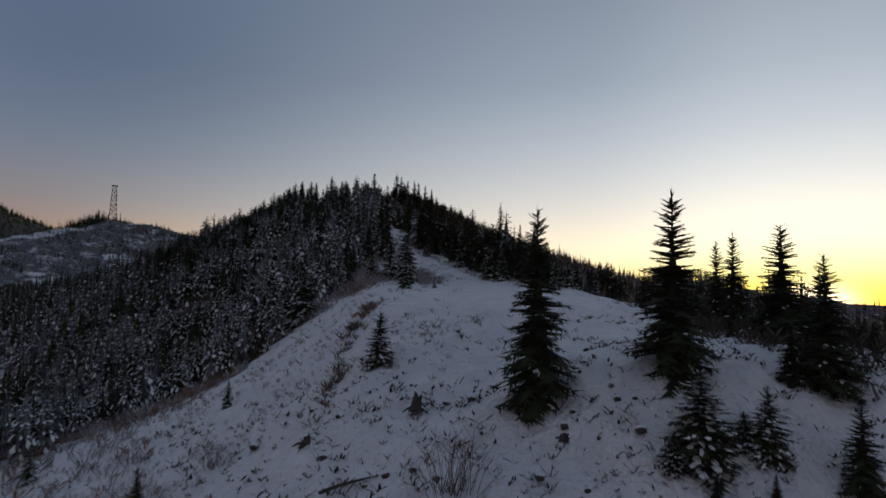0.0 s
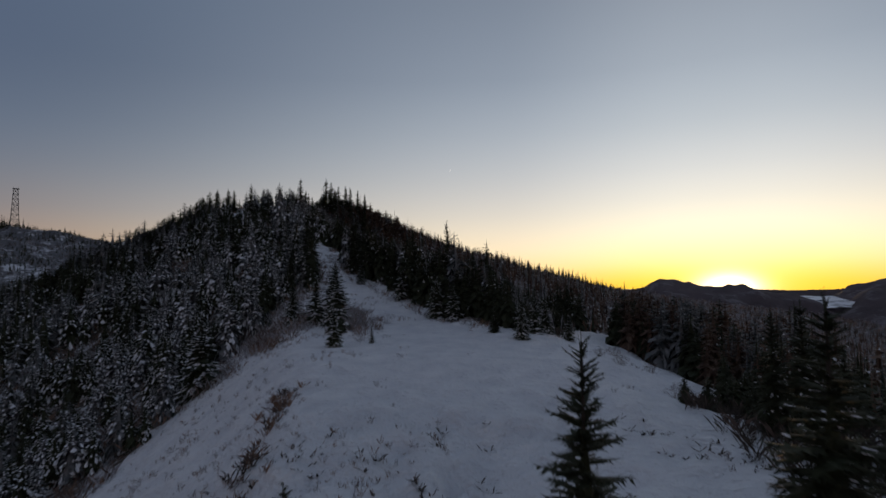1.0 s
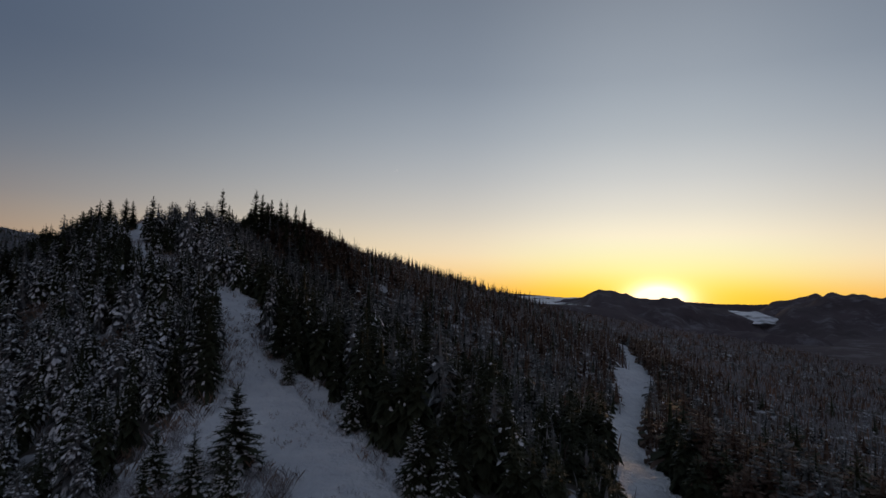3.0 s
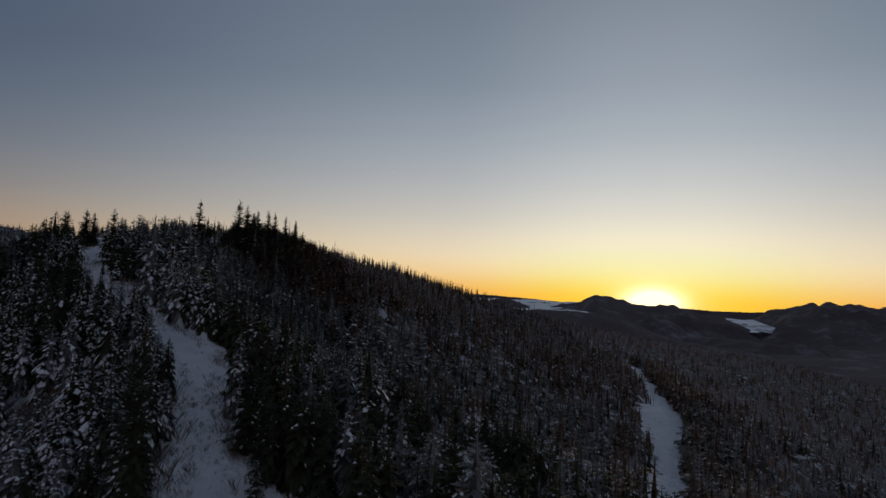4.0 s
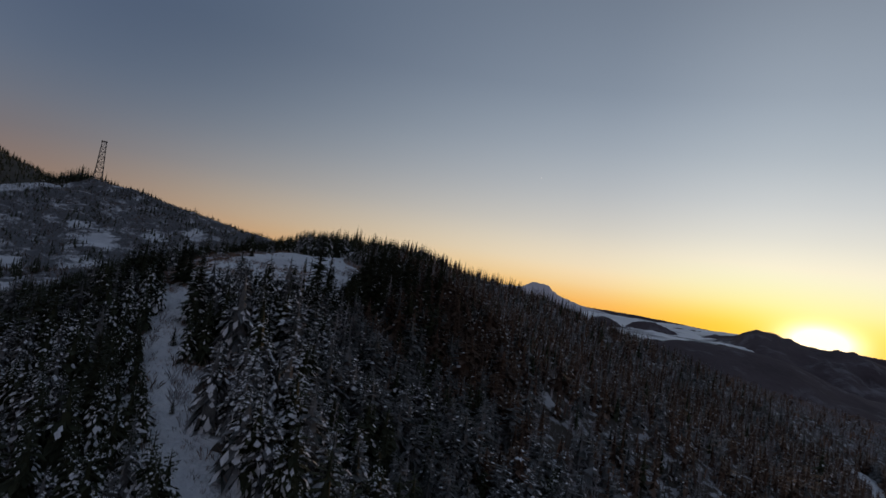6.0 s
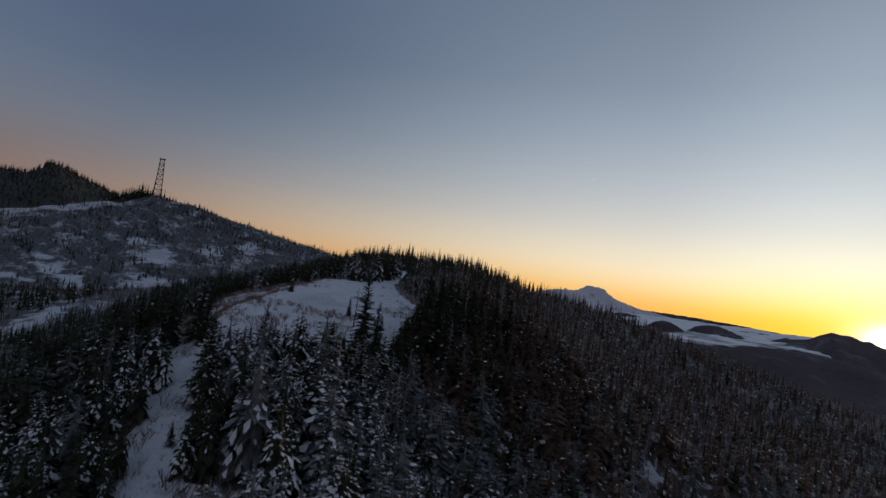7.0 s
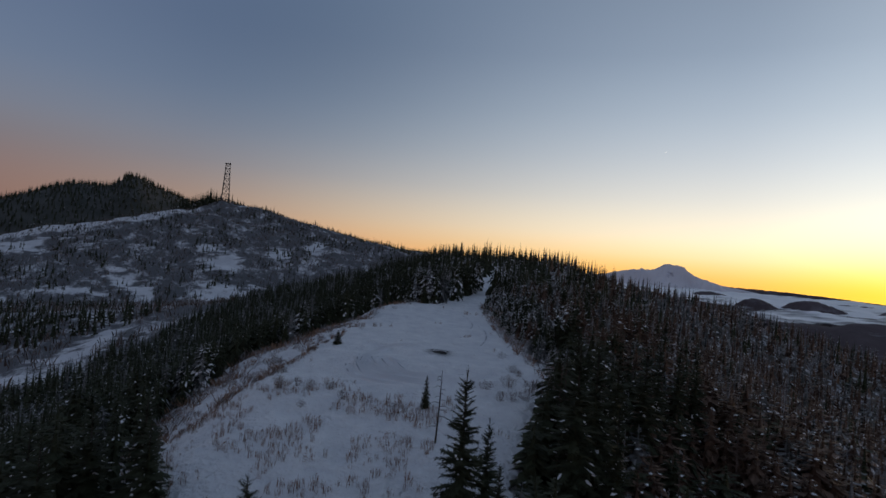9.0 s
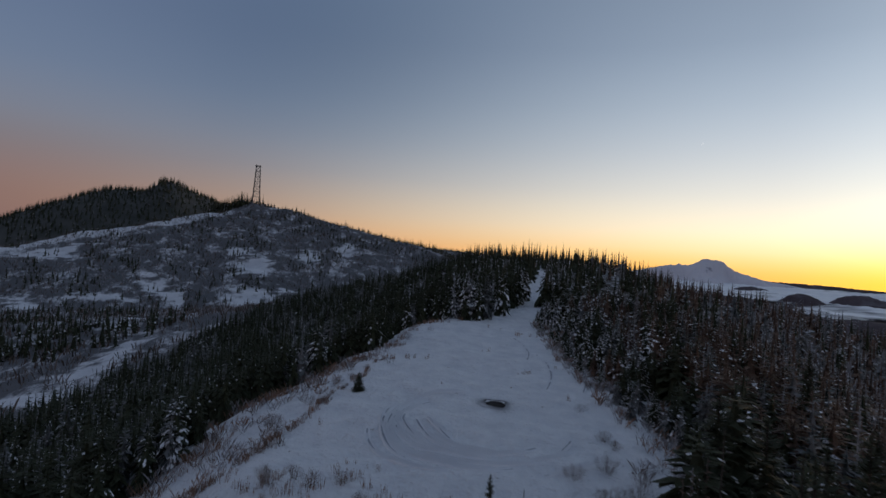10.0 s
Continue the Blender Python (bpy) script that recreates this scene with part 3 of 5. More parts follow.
def spread(proto, places, mats_of):
    """One big mesh of a prototype repeated. places: rows x, y, z, height, width factor, turn; mats_of: needle material index per row."""
    vs, fs, ix = [], [], []
    pieces = [(proto[0], 0), (proto[1], None), (proto[2], 1)]
    pv = np.concatenate([p[0][0].reshape(-1, 3) for p in pieces])
    at, pf, kind = 0, [], []
    for (v, f), k in pieces:
        if len(f):
            pf.append(f + at)
            kind.append(np.full(len(f), -1 if k is None else k))
        at += len(v)
    pf, kind = np.concatenate(pf), np.concatenate(kind)
    n = len(places)
    c, s = np.cos(places[:, 5]), np.sin(places[:, 5])
    h, w = places[:, 3], places[:, 3] * places[:, 4]
    x = (pv[None, :, 0] * c[:, None] - pv[None, :, 1] * s[:, None]) * w[:, None] + places[:, 0:1]
    y = (pv[None, :, 0] * s[:, None] + pv[None, :, 1] * c[:, None]) * w[:, None] + places[:, 1:2]
    z = pv[None, :, 2] * h[:, None] + places[:, 2:3]
    verts = np.stack([x, y, z], -1).reshape(-1, 3)
    faces = (pf[None] + (np.arange(n) * len(pv))[:, None, None]).reshape(-1, 3)
    index = np.where(kind[None] < 0, np.asarray(mats_of)[:, None], kind[None]).ravel()
    return verts, faces, index


rng = np.random.RandomState(7)


def scatter(x0, x1, y0, y1, step, keep=1.0):
    xs, ys = np.meshgrid(np.arange(x0, x1, step), np.arange(y0, y1, step))
    xs, ys = xs.ravel() + rng.uniform(-0.48, 0.48, xs.size) * step, ys.ravel() + rng.uniform(-0.48, 0.48, ys.size) * step
    ok = rng.rand(xs.size) < keep
    return xs[ok], ys[ok]


def crest_x(y):
    return np.interp(y, RIDGE[:, 0], RIDGE[:, 1])


WOOD_MATS = [BARK, BRANCH_SNOW, NEEDLE, NEEDLE_FROST, NEEDLE_BROWN, TWIG_FROST, TWIG]


def needle_kind(x, y):
    """2 dark, 3 frosted, 4 brownish: frost to the west of the crest, brown wood on the sunny flank."""
    side = (x - crest_x(y)) / 40 + 0.6 * waves(x, y, 50, 21) + rng.uniform(-0.4, 0.4, x.size)
    belt = ((past_road(x, y) > 0) & (rng.rand(x.size) < 0.4)) | ((x - crest_x(y) > 13) & (y > 200) & (y < 330) & (rng.rand(x.size) < np.interp(y, (205, 235), (0.3, 0.6))))
    frost = 0.50 - 0.35 * np.clip((y - 195) / 15, 0, 1) * (x < -44) - 0.5 * waves(x, y, 34, 37)
    pale = (x - crest_x(y) > 9) & (y > 135) & (y < 330) & (rng.rand(x.size) < np.interp(x - crest_x(y), (9, 22), (0.3, 0.62)) * np.interp(y, (205, 235), (1.0, 0.3)))
    rim = openness(x, y) > -9
    belt, pale = belt & ~(rim & (y > 195) & (x < 0)), pale & ~rim
    return np.where(belt, 4, np.where(pale, 3, np.where(side < -0.35, np.where(rng.rand(x.size) < frost, 3, 2), np.where(side > 1.25, np.where(rng.rand(x.size) < 0.55 + 0.6 * waves(x, y, 26, 39), 4, np.where(rng.rand(x.size) < frost + 0.25, 3, 2)), np.where(rng.rand(x.size) < frost - 0.1 - 0.3 * np.clip((y - 195) / 15, 0, 1), 3, 2)))))


def in_glade(x, y):
    return np.minimum(np.hypot((x + 50) / 8, (y - 106) / 7), np.hypot((x + 58) / 7, (y - 134) / 9)) + 0.4 * waves(x, y, 6, 48) < 1


def tallest(x, y):
    """Greatest tree height; south of the clearing it keeps tips below the camera's view."""
    rim = (x > -52) & (x < -22) & (y > 190) & (y < 222)
    # sunny shoulder of the knoll: tops held under the skyline the camera sees
    low = np.where((x > 16) & (x < 60) & (y < 130), np.maximum(np.interp(y, (40, 66, 75, 82, 100, 130), (0.2, 0.6, 1.2, 3.0, 4.0, 9.0)) + 2.0 * np.clip((27 - x) / 8, 0, 1) * ((y > 80) & (y < 112)) + 1.6 * np.clip((x - 29) / 6, 0, 1) * np.clip((y - 66) / 10, 0, 1) - ground_z(x, y), 2.4), 99.0)
    # lane's west capped for the camera's view; saplings on the clearing's eastern rim
    out = -openness(x, y)
    low = np.where((x < crest_x(y)) & (y > 156) & (y < 196) & (out < 9), np.minimum(low, 4.4 + 0.6 * np.maximum(out, 0)), low)
    low = np.where((x > -40) & (x < -8) & (y > 240) & (y < 330) & (out < 14), np.minimum(low, 2.4 + 0.5 * np.maximum(out, 0)), low)
    return np.where(rim, 0.7 + 0.72 * (205 - y) + 0.42 * np.maximum(x + 38, 0), low)


def heights(x, y, low, high):
    """Uneven heights: mostly middling trees with some tall spires."""
    h = low + (high - low) * rng.beta(2.0, 2.6, x.size) * 1.25
    h = np.where(rng.rand(x.size) < 0.06, h * np.where(y > 290, 1.1, 1.35), h) * np.where((x < -56) & (x > -240) & (y > 205) & (y < 500), 0.72, 1.0) * np.where((x < -14) & (y < 135), np.interp(y, (60, 135), (0.62, 0.9)), 1.0) * np.where((x > crest_x(y) + 12) & (y > 150), 0.78, 1.0)
    return np.minimum(h, tallest(x, y))


def wood(name, label, protos, x, y, low, high, width=1.0, dark=False, snags=0.0):
    """A wood too thick to count, as one mesh."""
    fits = tallest(x, y) > 2.3
    x, y = x[fits], y[fits]
    z = ground_z(x, y)
    rows = np.stack([x, y, z - 0.15, heights(x, y, low, high), 1.15 * width * rng.uniform(0.8, 1.2, x.size) * np.where((x > crest_x(y) + 8) & (y > 150) & (y < 330), 1.3, 1.0), rng.uniform(0, 6.28, x.size)], 1)
    kinds = np.full(x.size, 2) if dark else needle_kind(x, y)
    off = x - crest_x(y)
    # a band of dark firs stands between the snowy crest and the frosted lower flank
    band = 0.75 * np.clip((off - np.interp(y, (90, 130, 150, 170, 190, 215, 240), (2, 3, 8, 17, 23, 20, 18))) / 8, 0, 1) * np.clip((56 - off) / 14, 0, 1) * (y > 62)
    clump = np.where(off < 0, 0.22, 0.40) + 0.55 * band + 0.7 * ((x < -48) & (y > 185)) + 0.45 * ((off > 8) & (y > 195) & (y < 260)) + 0.55 * waves(x, y, 34, 37) + rng.uniform(-0.4, 0.4, x.size)
    pick = np.clip((clump * len(protos)).astype(int), 0, len(protos) - 1)
    bare = rng.rand(x.size) < snags * (1.0 + 1.2 * waves(x, y, 28, 47)) * np.clip((y - 110) / 50, 0.1, 1) * (off > 6)
    pick = np.where(bare, len(protos) + (rng.rand(x.size) < 0.5), pick)
    kinds = np.where(bare, np.where(rng.rand(x.size) < 0.65, 5, 6), kinds)
    vs, fs, ix, at = [], [], [], 0
    for i, p in enumerate(protos + SNAGS):
        if (pick == i).any():
            v, f, k = spread(p, rows[pick == i], kinds[pick == i])
            vs.append(v)
            fs.append(f + at)
            ix.append(k)
            at += len(v)
    ob = new(name, mesh_of(name, np.concatenate(vs), np.concatenate(fs), WOOD_MATS, np.concatenate(ix)))
    return tagged(ob, label, "forest", kind="stuff")


def fir_thing(name, proto, x, y, height, width=1.0, turn=0.0, label="", category="fir tree", needle=NEEDLE, group="", lean=0.0):
    """A fir with its trunk, its crown of boughs and the snow lying on them."""
    root = new(name)
    root.matrix_basis = pose(x, y, float(ground_z(x, y)) - 0.1, lean, 0, math.degrees(turn)) @ Matrix.Diagonal((height * width, height * width, height, 1))
    part("trunk", mesh_of("trunk", *proto[0], [BARK], None, True), root)
    crown = part("crown", mesh_of("crown", *proto[1], [needle]), root)
    if len(proto[2][1]):
        part("snow_load", mesh_of("snow_load", *proto[2], [BRANCH_SNOW]), crown, "white snow lying on the boughs")["kind"] = "stuff"
    return tagged(root, label, category, group)


NEAR = [clumpy_conifer(11, 20, 9, 0.25, 0.70, clumps=4, pad=0.62), clumpy_conifer(12, 20, 9, 0.23, 0.80, clumps=4, pad=0.62), clumpy_conifer(13, 20, 9, 0.23, 0.14, clumps=2, pad=0.6, full=1.2), clumpy_conifer(14, 19, 9, 0.27, 0.85, clumps=4, pad=0.65), clumpy_conifer(15, 20, 9, 0.25, 0.05, clumps=2, pad=0.6, full=1.2)]
# from the snowiest to the barest
MID = [clumpy_conifer(23, 13, 7, 0.28, 0.97, clumps=3, pad=0.88), clumpy_conifer(21, 13, 7, 0.26, 0.88, clumps=3, pad=0.85), clumpy_conifer(22, 13, 7, 0.25, 0.55, pad=0.8), clumpy_conifer(24, 13, 7, 0.25, 0.15, pad=0.75), clumpy_conifer(29, 13, 7, 0.26, 0.04, clumps=1, pad=0.7)]
SUNNY = [clumpy_conifer(26, 14, 6, 0.23, 0.75, sag=1.45), clumpy_conifer(27, 14, 6, 0.22, 0.45, sag=1.4), clumpy_conifer(25, 14, 6, 0.22, 0.22, clumps=1), clumpy_conifer(28, 14, 6, 0.23, 0.05, clumps=1)]
FAR = [clumpy_conifer(31, 9, 5, 0.25, 0.75, clumps=0, full=1.7), clumpy_conifer(32, 8, 5, 0.24, 0.35, clumps=0, full=1.7), clumpy_conifer(35, 8, 5, 0.24, 0.10, clumps=0, full=1.7)]
FAR_SUNNY = [clumpy_conifer(34, 9, 4, 0.22, 0.4, clumps=0, full=1.5, sag=1.45), clumpy_conifer(33, 8, 4, 0.22, 0.12, clumps=0, full=1.6), clumpy_conifer(36, 8, 4, 0.22, 0.05, clumps=0, full=1.6)]
THIN = [clumpy_conifer(42, 6, 4, 0.26, 0.4, clumps=0, full=2.0), clumpy_conifer(43, 6, 4, 0.25, 0.08, clumps=0, full=2.0)]
TINY = [clumpy_conifer(41, 5, 3, 0.25, 0.12, clumps=0, full=2.2)]
SNAGS = [frosted_snag(45, 26), frosted_snag(46, 22)]

# standing firs that one can tell apart, place by place: x, y, height, width
KNOLL_BARE = [(5.1, 32.1, 10.6, 1.1), (12.4, 32, 9.9, 1.3), (22.6, 49, 7.5, 1), (23, 47, 8.1, 1.05), (22.3, 39, 7.9, 1.5), (27, 42.5, 5.1, 1.86),
    (28, 50, 5.2, 1.56), (33, 60, 8.7, 1.02), (-17.2, 34.6, 3.4, 0.9), (14.2, 25.6, 1.4, 1.2), (11.7, 25.6, 1.4, 1.5),
    (18.1, 25.9, 4.7, 1.25), (19.7, 30.6, 7, 1.4), (18, 30.8, 3.2, 1.6)]
KNOLL_SNOWY = [(-4.2, 40.2, 3.8, 1.4), (-17.1, 48.3, 2.4, 1), (-30, 44.3, 2.9, 1), (11.9, 27.5, 4.1, 1.9), (10.5, 27.1, 1.6, 2.3), (14.9, 27.4, 3.2, 1.5), (14, 27.8, 1.7, 2)]
HEAD_SNOWY = [(-5.4, 87.5, 8.1, 0.95), (-12.1, 99.2, 4.7, 1.3), (-1.2, 79, 1.7, 1), (14.9, 79.2, 3.8, 1.2), (17.5, 83.2, 4.6, 1.1), (19.3, 85.5, 4.5, 1.1), (16.2, 84.6, 4.4, 1.2), (-11.3, 92.7, 5.6, 0.8), (-5, 77.9, 4.4, 1.0),
    (21.3, 82.6, 3.3, 1.2), (-20, 84.8, 8.6, 1.3), (-6.6, 101, 7, 1.5),
    (-3.4, 118.5, 3.5, 1.2), (3.2, 107.5, 5.2, 1.4), (7.4, 96.5, 6, 1.2), (9.3, 94, 5, 1.2), (-8.4, 93.5, 6.2, 1.2)]
HEAD_BARE = [(12.6, 82.6, 3.6, 1.2), (10.6, 111, 13.6, 0.75), (12.5, 97, 9.5, 0.75), (-12.6, 118, 13, 0.8), (-11.3, 115, 14.9, 0.7), (-5, 126.5, 10.5, 0.95), (-3.2, 122.5, 8.5, 0.95)]
CLEARING_BARE = [(-25.4, 209.5, 12.8, 0.92), (-32.3, 227.7, 3.4, 0.9), (-24, 212, 8.8, 0.9), (-22.7, 208, 8.9, 0.9), (-20.4, 228, 6.5, 1.3), (-16, 232, 9.5, 1.3), (-18, 236.5, 8.5, 1.3),
    (-51, 250.4, 2.2, 1.9), (-18.1, 218.2, 14.8, 1), (-16.6, 221.5, 13.6, 1.05), (-12, 228, 13, 1), (-14.5, 226.5, 12, 1.05), (-5.5, 239, 11, 0.8),
    (-6, 258.4, 10.6, 0.85), (-47.5, 207.5, 7.8, 1.4), (-45.2, 205.1, 7.2, 1.3), (-50.5, 206, 9.2, 1.25), (-49, 200.5, 9.6, 1.2), (-54.5, 205, 9.5, 1.15), (-57.5, 209, 9, 1.15), (-10.5, 231, 12.6, 0.8), (-15, 217.5, 12, 0.85), (-8, 235, 12, 0.8)]
CLEARING_SNOWY = [(-38.1, 201, 4.3, 1.2), (-31.1, 201, 4.8, 1.2), (-27.4, 201.4, 7.0, 1), (-29.6, 201, 4.5, 1.3), (-25.8, 201, 5.8, 1.2), (-24.1, 200.6, 7.6, 1), (-28.4, 199.8, 4.6, 1.3), (-21, 203, 8.6, 1), (-33, 198.6, 5.4, 1.2), (-22.6, 198, 9.2, 1), (-35.5, 304.6, 7.9, 0.9),
    (-23, 256, 3.2, 1.2), (-21, 251, 3.6, 1.1), (-26, 262.5, 3, 1.2), (-28.7, 268.5, 3.4, 1.1), (-30.6, 276, 3, 1.2), (-25, 267, 4, 1), (-19.3, 246.5, 3, 1.2), (-33, 287, 3.2, 1.1), (-21.5, 259, 4.2, 1), (-36.8, 299, 3.6, 1)]
LANE_SNOWY = [(-35.2, 200, 7.8, 1.15), (-37, 190.5, 10.6, 0.9), (-28, 168, 1.6, 0.8), (-35.8, 183, 2.4, 0.9)]
LANE_BARE = [(-34.4, 165, 11.5, 0.85)]
HERO = {"slim": [layered_fir(55, 30, 11, 6, 0.19, 0.20, 0.72, 0.02, 1.7), layered_fir(56, 28, 11, 6, 0.20, 0.24, 0.70, 0.02, 1.7)],
        "bare": [layered_fir(51, 30, 13, 8, 0.195, 0.22, 0.75, 0.02, 1.5, 2, 0.8), layered_fir(52, 28, 13, 8, 0.19, 0.18, 0.70, 0.02, 1.5, 2, 0.8)],
        "snowy": [layered_fir(53, 22, 13, 6, 0.25, 0.72, 0.80, 0.02, 1.8, 3, 1.15), layered_fir(54, 20, 13, 6, 0.26, 0.80, 0.85, 0.02, 1.8, 3, 1.2)]}
FIRS = [(KNOLL_BARE, "bare"), (KNOLL_SNOWY, "snowy"), (HEAD_SNOWY, "snowy"), (HEAD_BARE, "bare"), (CLEARING_BARE, "bare"), (CLEARING_SNOWY, "snowy"), (LANE_SNOWY, "snowy"), (LANE_BARE, "bare")]
made = {}
for i, (x, y, height, width, kind) in enumerate((*row, kind) for rows, kind in FIRS for row in rows):
    kind = "slim" if kind == "bare" and y > 60 and (x, y) != CLEARING_BARE[0][:2] and height > 4 else kind
    key = (kind, i % 2)
    if key not in made:
        made[key] = fir_thing("fir_tree", HERO[kind][i % 2], x, y, height, width, i * 1.3,
                              "dark green fir with little snow standing in open snow" if kind != "snowy" else "young fir laden with fresh snow on the slope",
                              "fir tree", NEEDLE, "firs in the open")
    else:
        src = made[key]
        m = pose(x, y, float(ground_z(x, y)) - 0.1, 0, 0, i * 73) @ Matrix.Diagonal((height * width / src.scale[0], height * width / src.scale[1], height / src.scale[2], 1))
        copy_thing(src, m)

# the wood on both flanks, and the dark thicket on the shoulder of the knoll
x, y = scatter(-135, 135, 58, 345, 2.45, 0.96)
tx, ty = scatter(17, 75, 36, 59, 2.3, 0.92)
kept = (tx > np.interp(ty, (36, 41, 48, 55, 59), (20.5, 19.5, 21.5, 22.5, 25)))
lx, ly = scatter(-135, -26, -40, 58, 3.2, 0.9)
x, y = np.concatenate([tx[kept], lx, x]), np.concatenate([ty[kept], ly, y])
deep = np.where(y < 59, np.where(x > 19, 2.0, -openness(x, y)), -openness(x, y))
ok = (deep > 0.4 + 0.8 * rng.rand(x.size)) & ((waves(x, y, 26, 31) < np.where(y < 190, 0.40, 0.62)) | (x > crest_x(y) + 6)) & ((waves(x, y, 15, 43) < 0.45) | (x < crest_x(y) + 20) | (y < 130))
ok &= ~frosted_bench(x, y) | (rng.rand(x.size) < 0.16)
# glades of frosted shrubs on the shaded flank, and the brushy bench at its foot
ok &= ~(in_glade(x, y) & (rng.rand(x.size) < 0.8)) & ~((x < -14) & (x > -33 - 3 * waves(x, y, 9, 49)) & (y > 40) & (y < 76))
x, y, deep = x[ok], y[ok], deep[ok]
thin = (x > -50) & (x < -24) & (y > 199) & (y < 222) & (rng.rand(x.size) < 0.45) & (np.abs(x + 33) > 3)
x, y, deep = x[~thin], y[~thin], deep[~thin]
rim = (deep < 5.5) & (np.abs(x - crest_x(y)) < 45) & ((y > 80) | ((x > 15) & (x < 34)))
rim &= np.cumsum(rim) <= 250
wood_things = {}
for i, (px, py) in enumerate(zip(x[rim], y[rim])):
    k = i % 4
    height, width = rng.uniform(4.5, 9.5), rng.uniform(0.9, 1.2)
    if height > tallest(px, py):
        height, width = float(tallest(px, py)), width * 1.35
    if height < 2.3:
        continue
    if px < -46 and py > 190:
        k = 4 if i % 3 else 2
    if (px > -26 and py > 205) or (px > crest_x(py) + 4 and 88 < py < 170):
        k = 2 if i % 2 else 4
    if px > 12 and py < 112:
        k, height = 4, height * (0.62 if py < 52 else 0.85)
    m = pose(px, py, float(ground_z(px, py)) - 0.15, rng.uniform(-2, 2), rng.uniform(-2, 2), rng.uniform(0, 360))
    if k not in wood_things:
        wood_things[k] = fir_thing("conifer", NEAR[k], px, py, height, width, 0, "dark conifer with little snow at the edge of the wood" if k == 4 else "snow-dusted conifer at the edge of the wood", "conifer", NEEDLE_FROST if k in (1, 3) else NEEDLE, "conifers at the wood's edge")
    else:
        s = wood_things[k].scale
        copy_thing(wood_things[k], m @ Matrix.Diagonal((height * width / s[0], height * width / s[1], height / s[2], 1)))
x, y = x[~rim], y[~rim]
close = np.abs(x - crest_x(y)) < np.where(x < crest_x(y), np.where(y < 165, 50, 34), np.where(y < 110, 34, 42))
sunny = x > crest_x(y) + np.where(y > 190, 14, 22) + 10 * waves(x, y, 40, 38)
wood("conifer_wood", "dense snow-laden conifer wood on the shaded flank", MID, x[close & ~sunny], y[close & ~sunny], 5.0, 9.0, snags=0.05)
wood("sunny_wood", "dense dark brownish conifer wood on the sunny flank", SUNNY, x[close & sunny], y[close & sunny], 5.0, 9.0, snags=0.16)
thinned = close | (np.abs(x - crest_x(y)) < 60) | (rng.rand(x.size) < 0.72)
x, y, close, sunny = x[thinned], y[thinned], close[thinned], sunny[thinned]
wood("conifer_slope", "dense snow-dusted conifers covering the lower slopes", FAR, x[~close & ~sunny], y[~close & ~sunny], 5.0, 9.0, 1.1)
wood("sunny_slope", "dense brown frosted young wood on the lower slope", FAR_SUNNY, x[~close & sunny], y[~close & sunny], 5.0, 9.0, 1.1, snags=0.2)
x, y = scatter(130, 430, 60, 720, 5.4, 0.9)
ok = (openness(x, y) < -0.5) & (~frosted_bench(x, y) | (rng.rand(x.size) < 0.16))
wood("bench_wood", "brown frosted young wood on the bench below the ridge", THIN, x[ok], y[ok], 4.0, 7.5, 1.0, snags=0.2)
x, y = scatter(24, 170, 66, 330, 2.25, 0.92)
ok = (openness(x, y) < -0.5) & (past_road(x, y) > 0) & (past_road(x, y) < 17 + 9 * waves(x, y, 30, 57) + np.interp(y, (84, 112), (10, 0)))
x, y = x[ok], y[ok]
ROADSIDE = [clumpy_conifer(37, 17, 8, 0.24, 0.06, clumps=1, full=1.15, pad=0.6), clumpy_conifer(38, 16, 8, 0.25, 0.02, clumps=1, full=1.2, pad=0.6)]
wood("roadside_wood", "dark red-brown wood lining the snowy road", ROADSIDE, x[y < 125], y[y < 125], 6.5, 10.5, 1.15, snags=0.03)
wood("roadside_wood", "dark red-brown wood lining the farther snowy road", FAR_SUNNY[1:], x[y >= 125], y[y >= 125], 6.0, 10.0, 1.3, snags=0.04)
# close growth east of the clearing
x, y = scatter(-34, 45, 178, 262, 2.5, 0.9)
off = x - crest_x(y)
ok = (off > 9) & (off < 52) & (openness(x, y) < -1.5) & (waves(x, y, 15, 43) < 0.5)
wood("clearing_wood", "dense drooping brown and frosted conifers below the clearing", SUNNY, x[ok], y[ok], 5.5, 9.5, 1.35, snags=0.10)
x, y = scatter(-98, -50, 184, 238, 3.0, 0.85)
ok = openness(x, y) < -2.5
wood("rim_wood", "dark conifers on the steep slope west of the clearing", MID[3:], x[ok], y[ok], 6.0, 10.5, 1.15)
# taller firs at the western foot of the wood and in the hollow beyond it
x, y = scatter(-205, -105, 285, 470, 3.7, 0.9)
ok = x > np.interp(y, (285, 316, 332, 372, 421, 453, 470), (-172, -178, -176, -176, -192, -196, -200)) + 5 * waves(x, y, 16, 45)
wood("foot_wood", "dark conifers at the western foot of the ridge", FAR[1:], x[ok], y[ok], 7.0, 12.5, 1.05)
x, y = scatter(-330, -235, 392, 462, 4.6, 0.9)
ok = waves(x, y, 24, 46) + 0.4 * rng.rand(x.size) > 0.2
wood("hollow_clump", "clumps of dark conifers in the snowy hollow", TINY, x[ok], y[ok], 6.0, 11.0, 1.2, True)
x, y = scatter(-260, 135, 345, 760, 5.8, 0.9)
ok = (openness(x, y) < -0.5) & (x > np.interp(y, WOOD_EDGE[:, 0], WOOD_EDGE[:, 1]) + 8 * waves(x, y, 20, 41))
wood("ridge_wood", "dark conifer wood along the farther ridge", THIN, x[ok], y[ok], 7.5, 12.0, 1.0)
x, y = scatter(-235, -135, -40, 345, 4.4, 0.9)
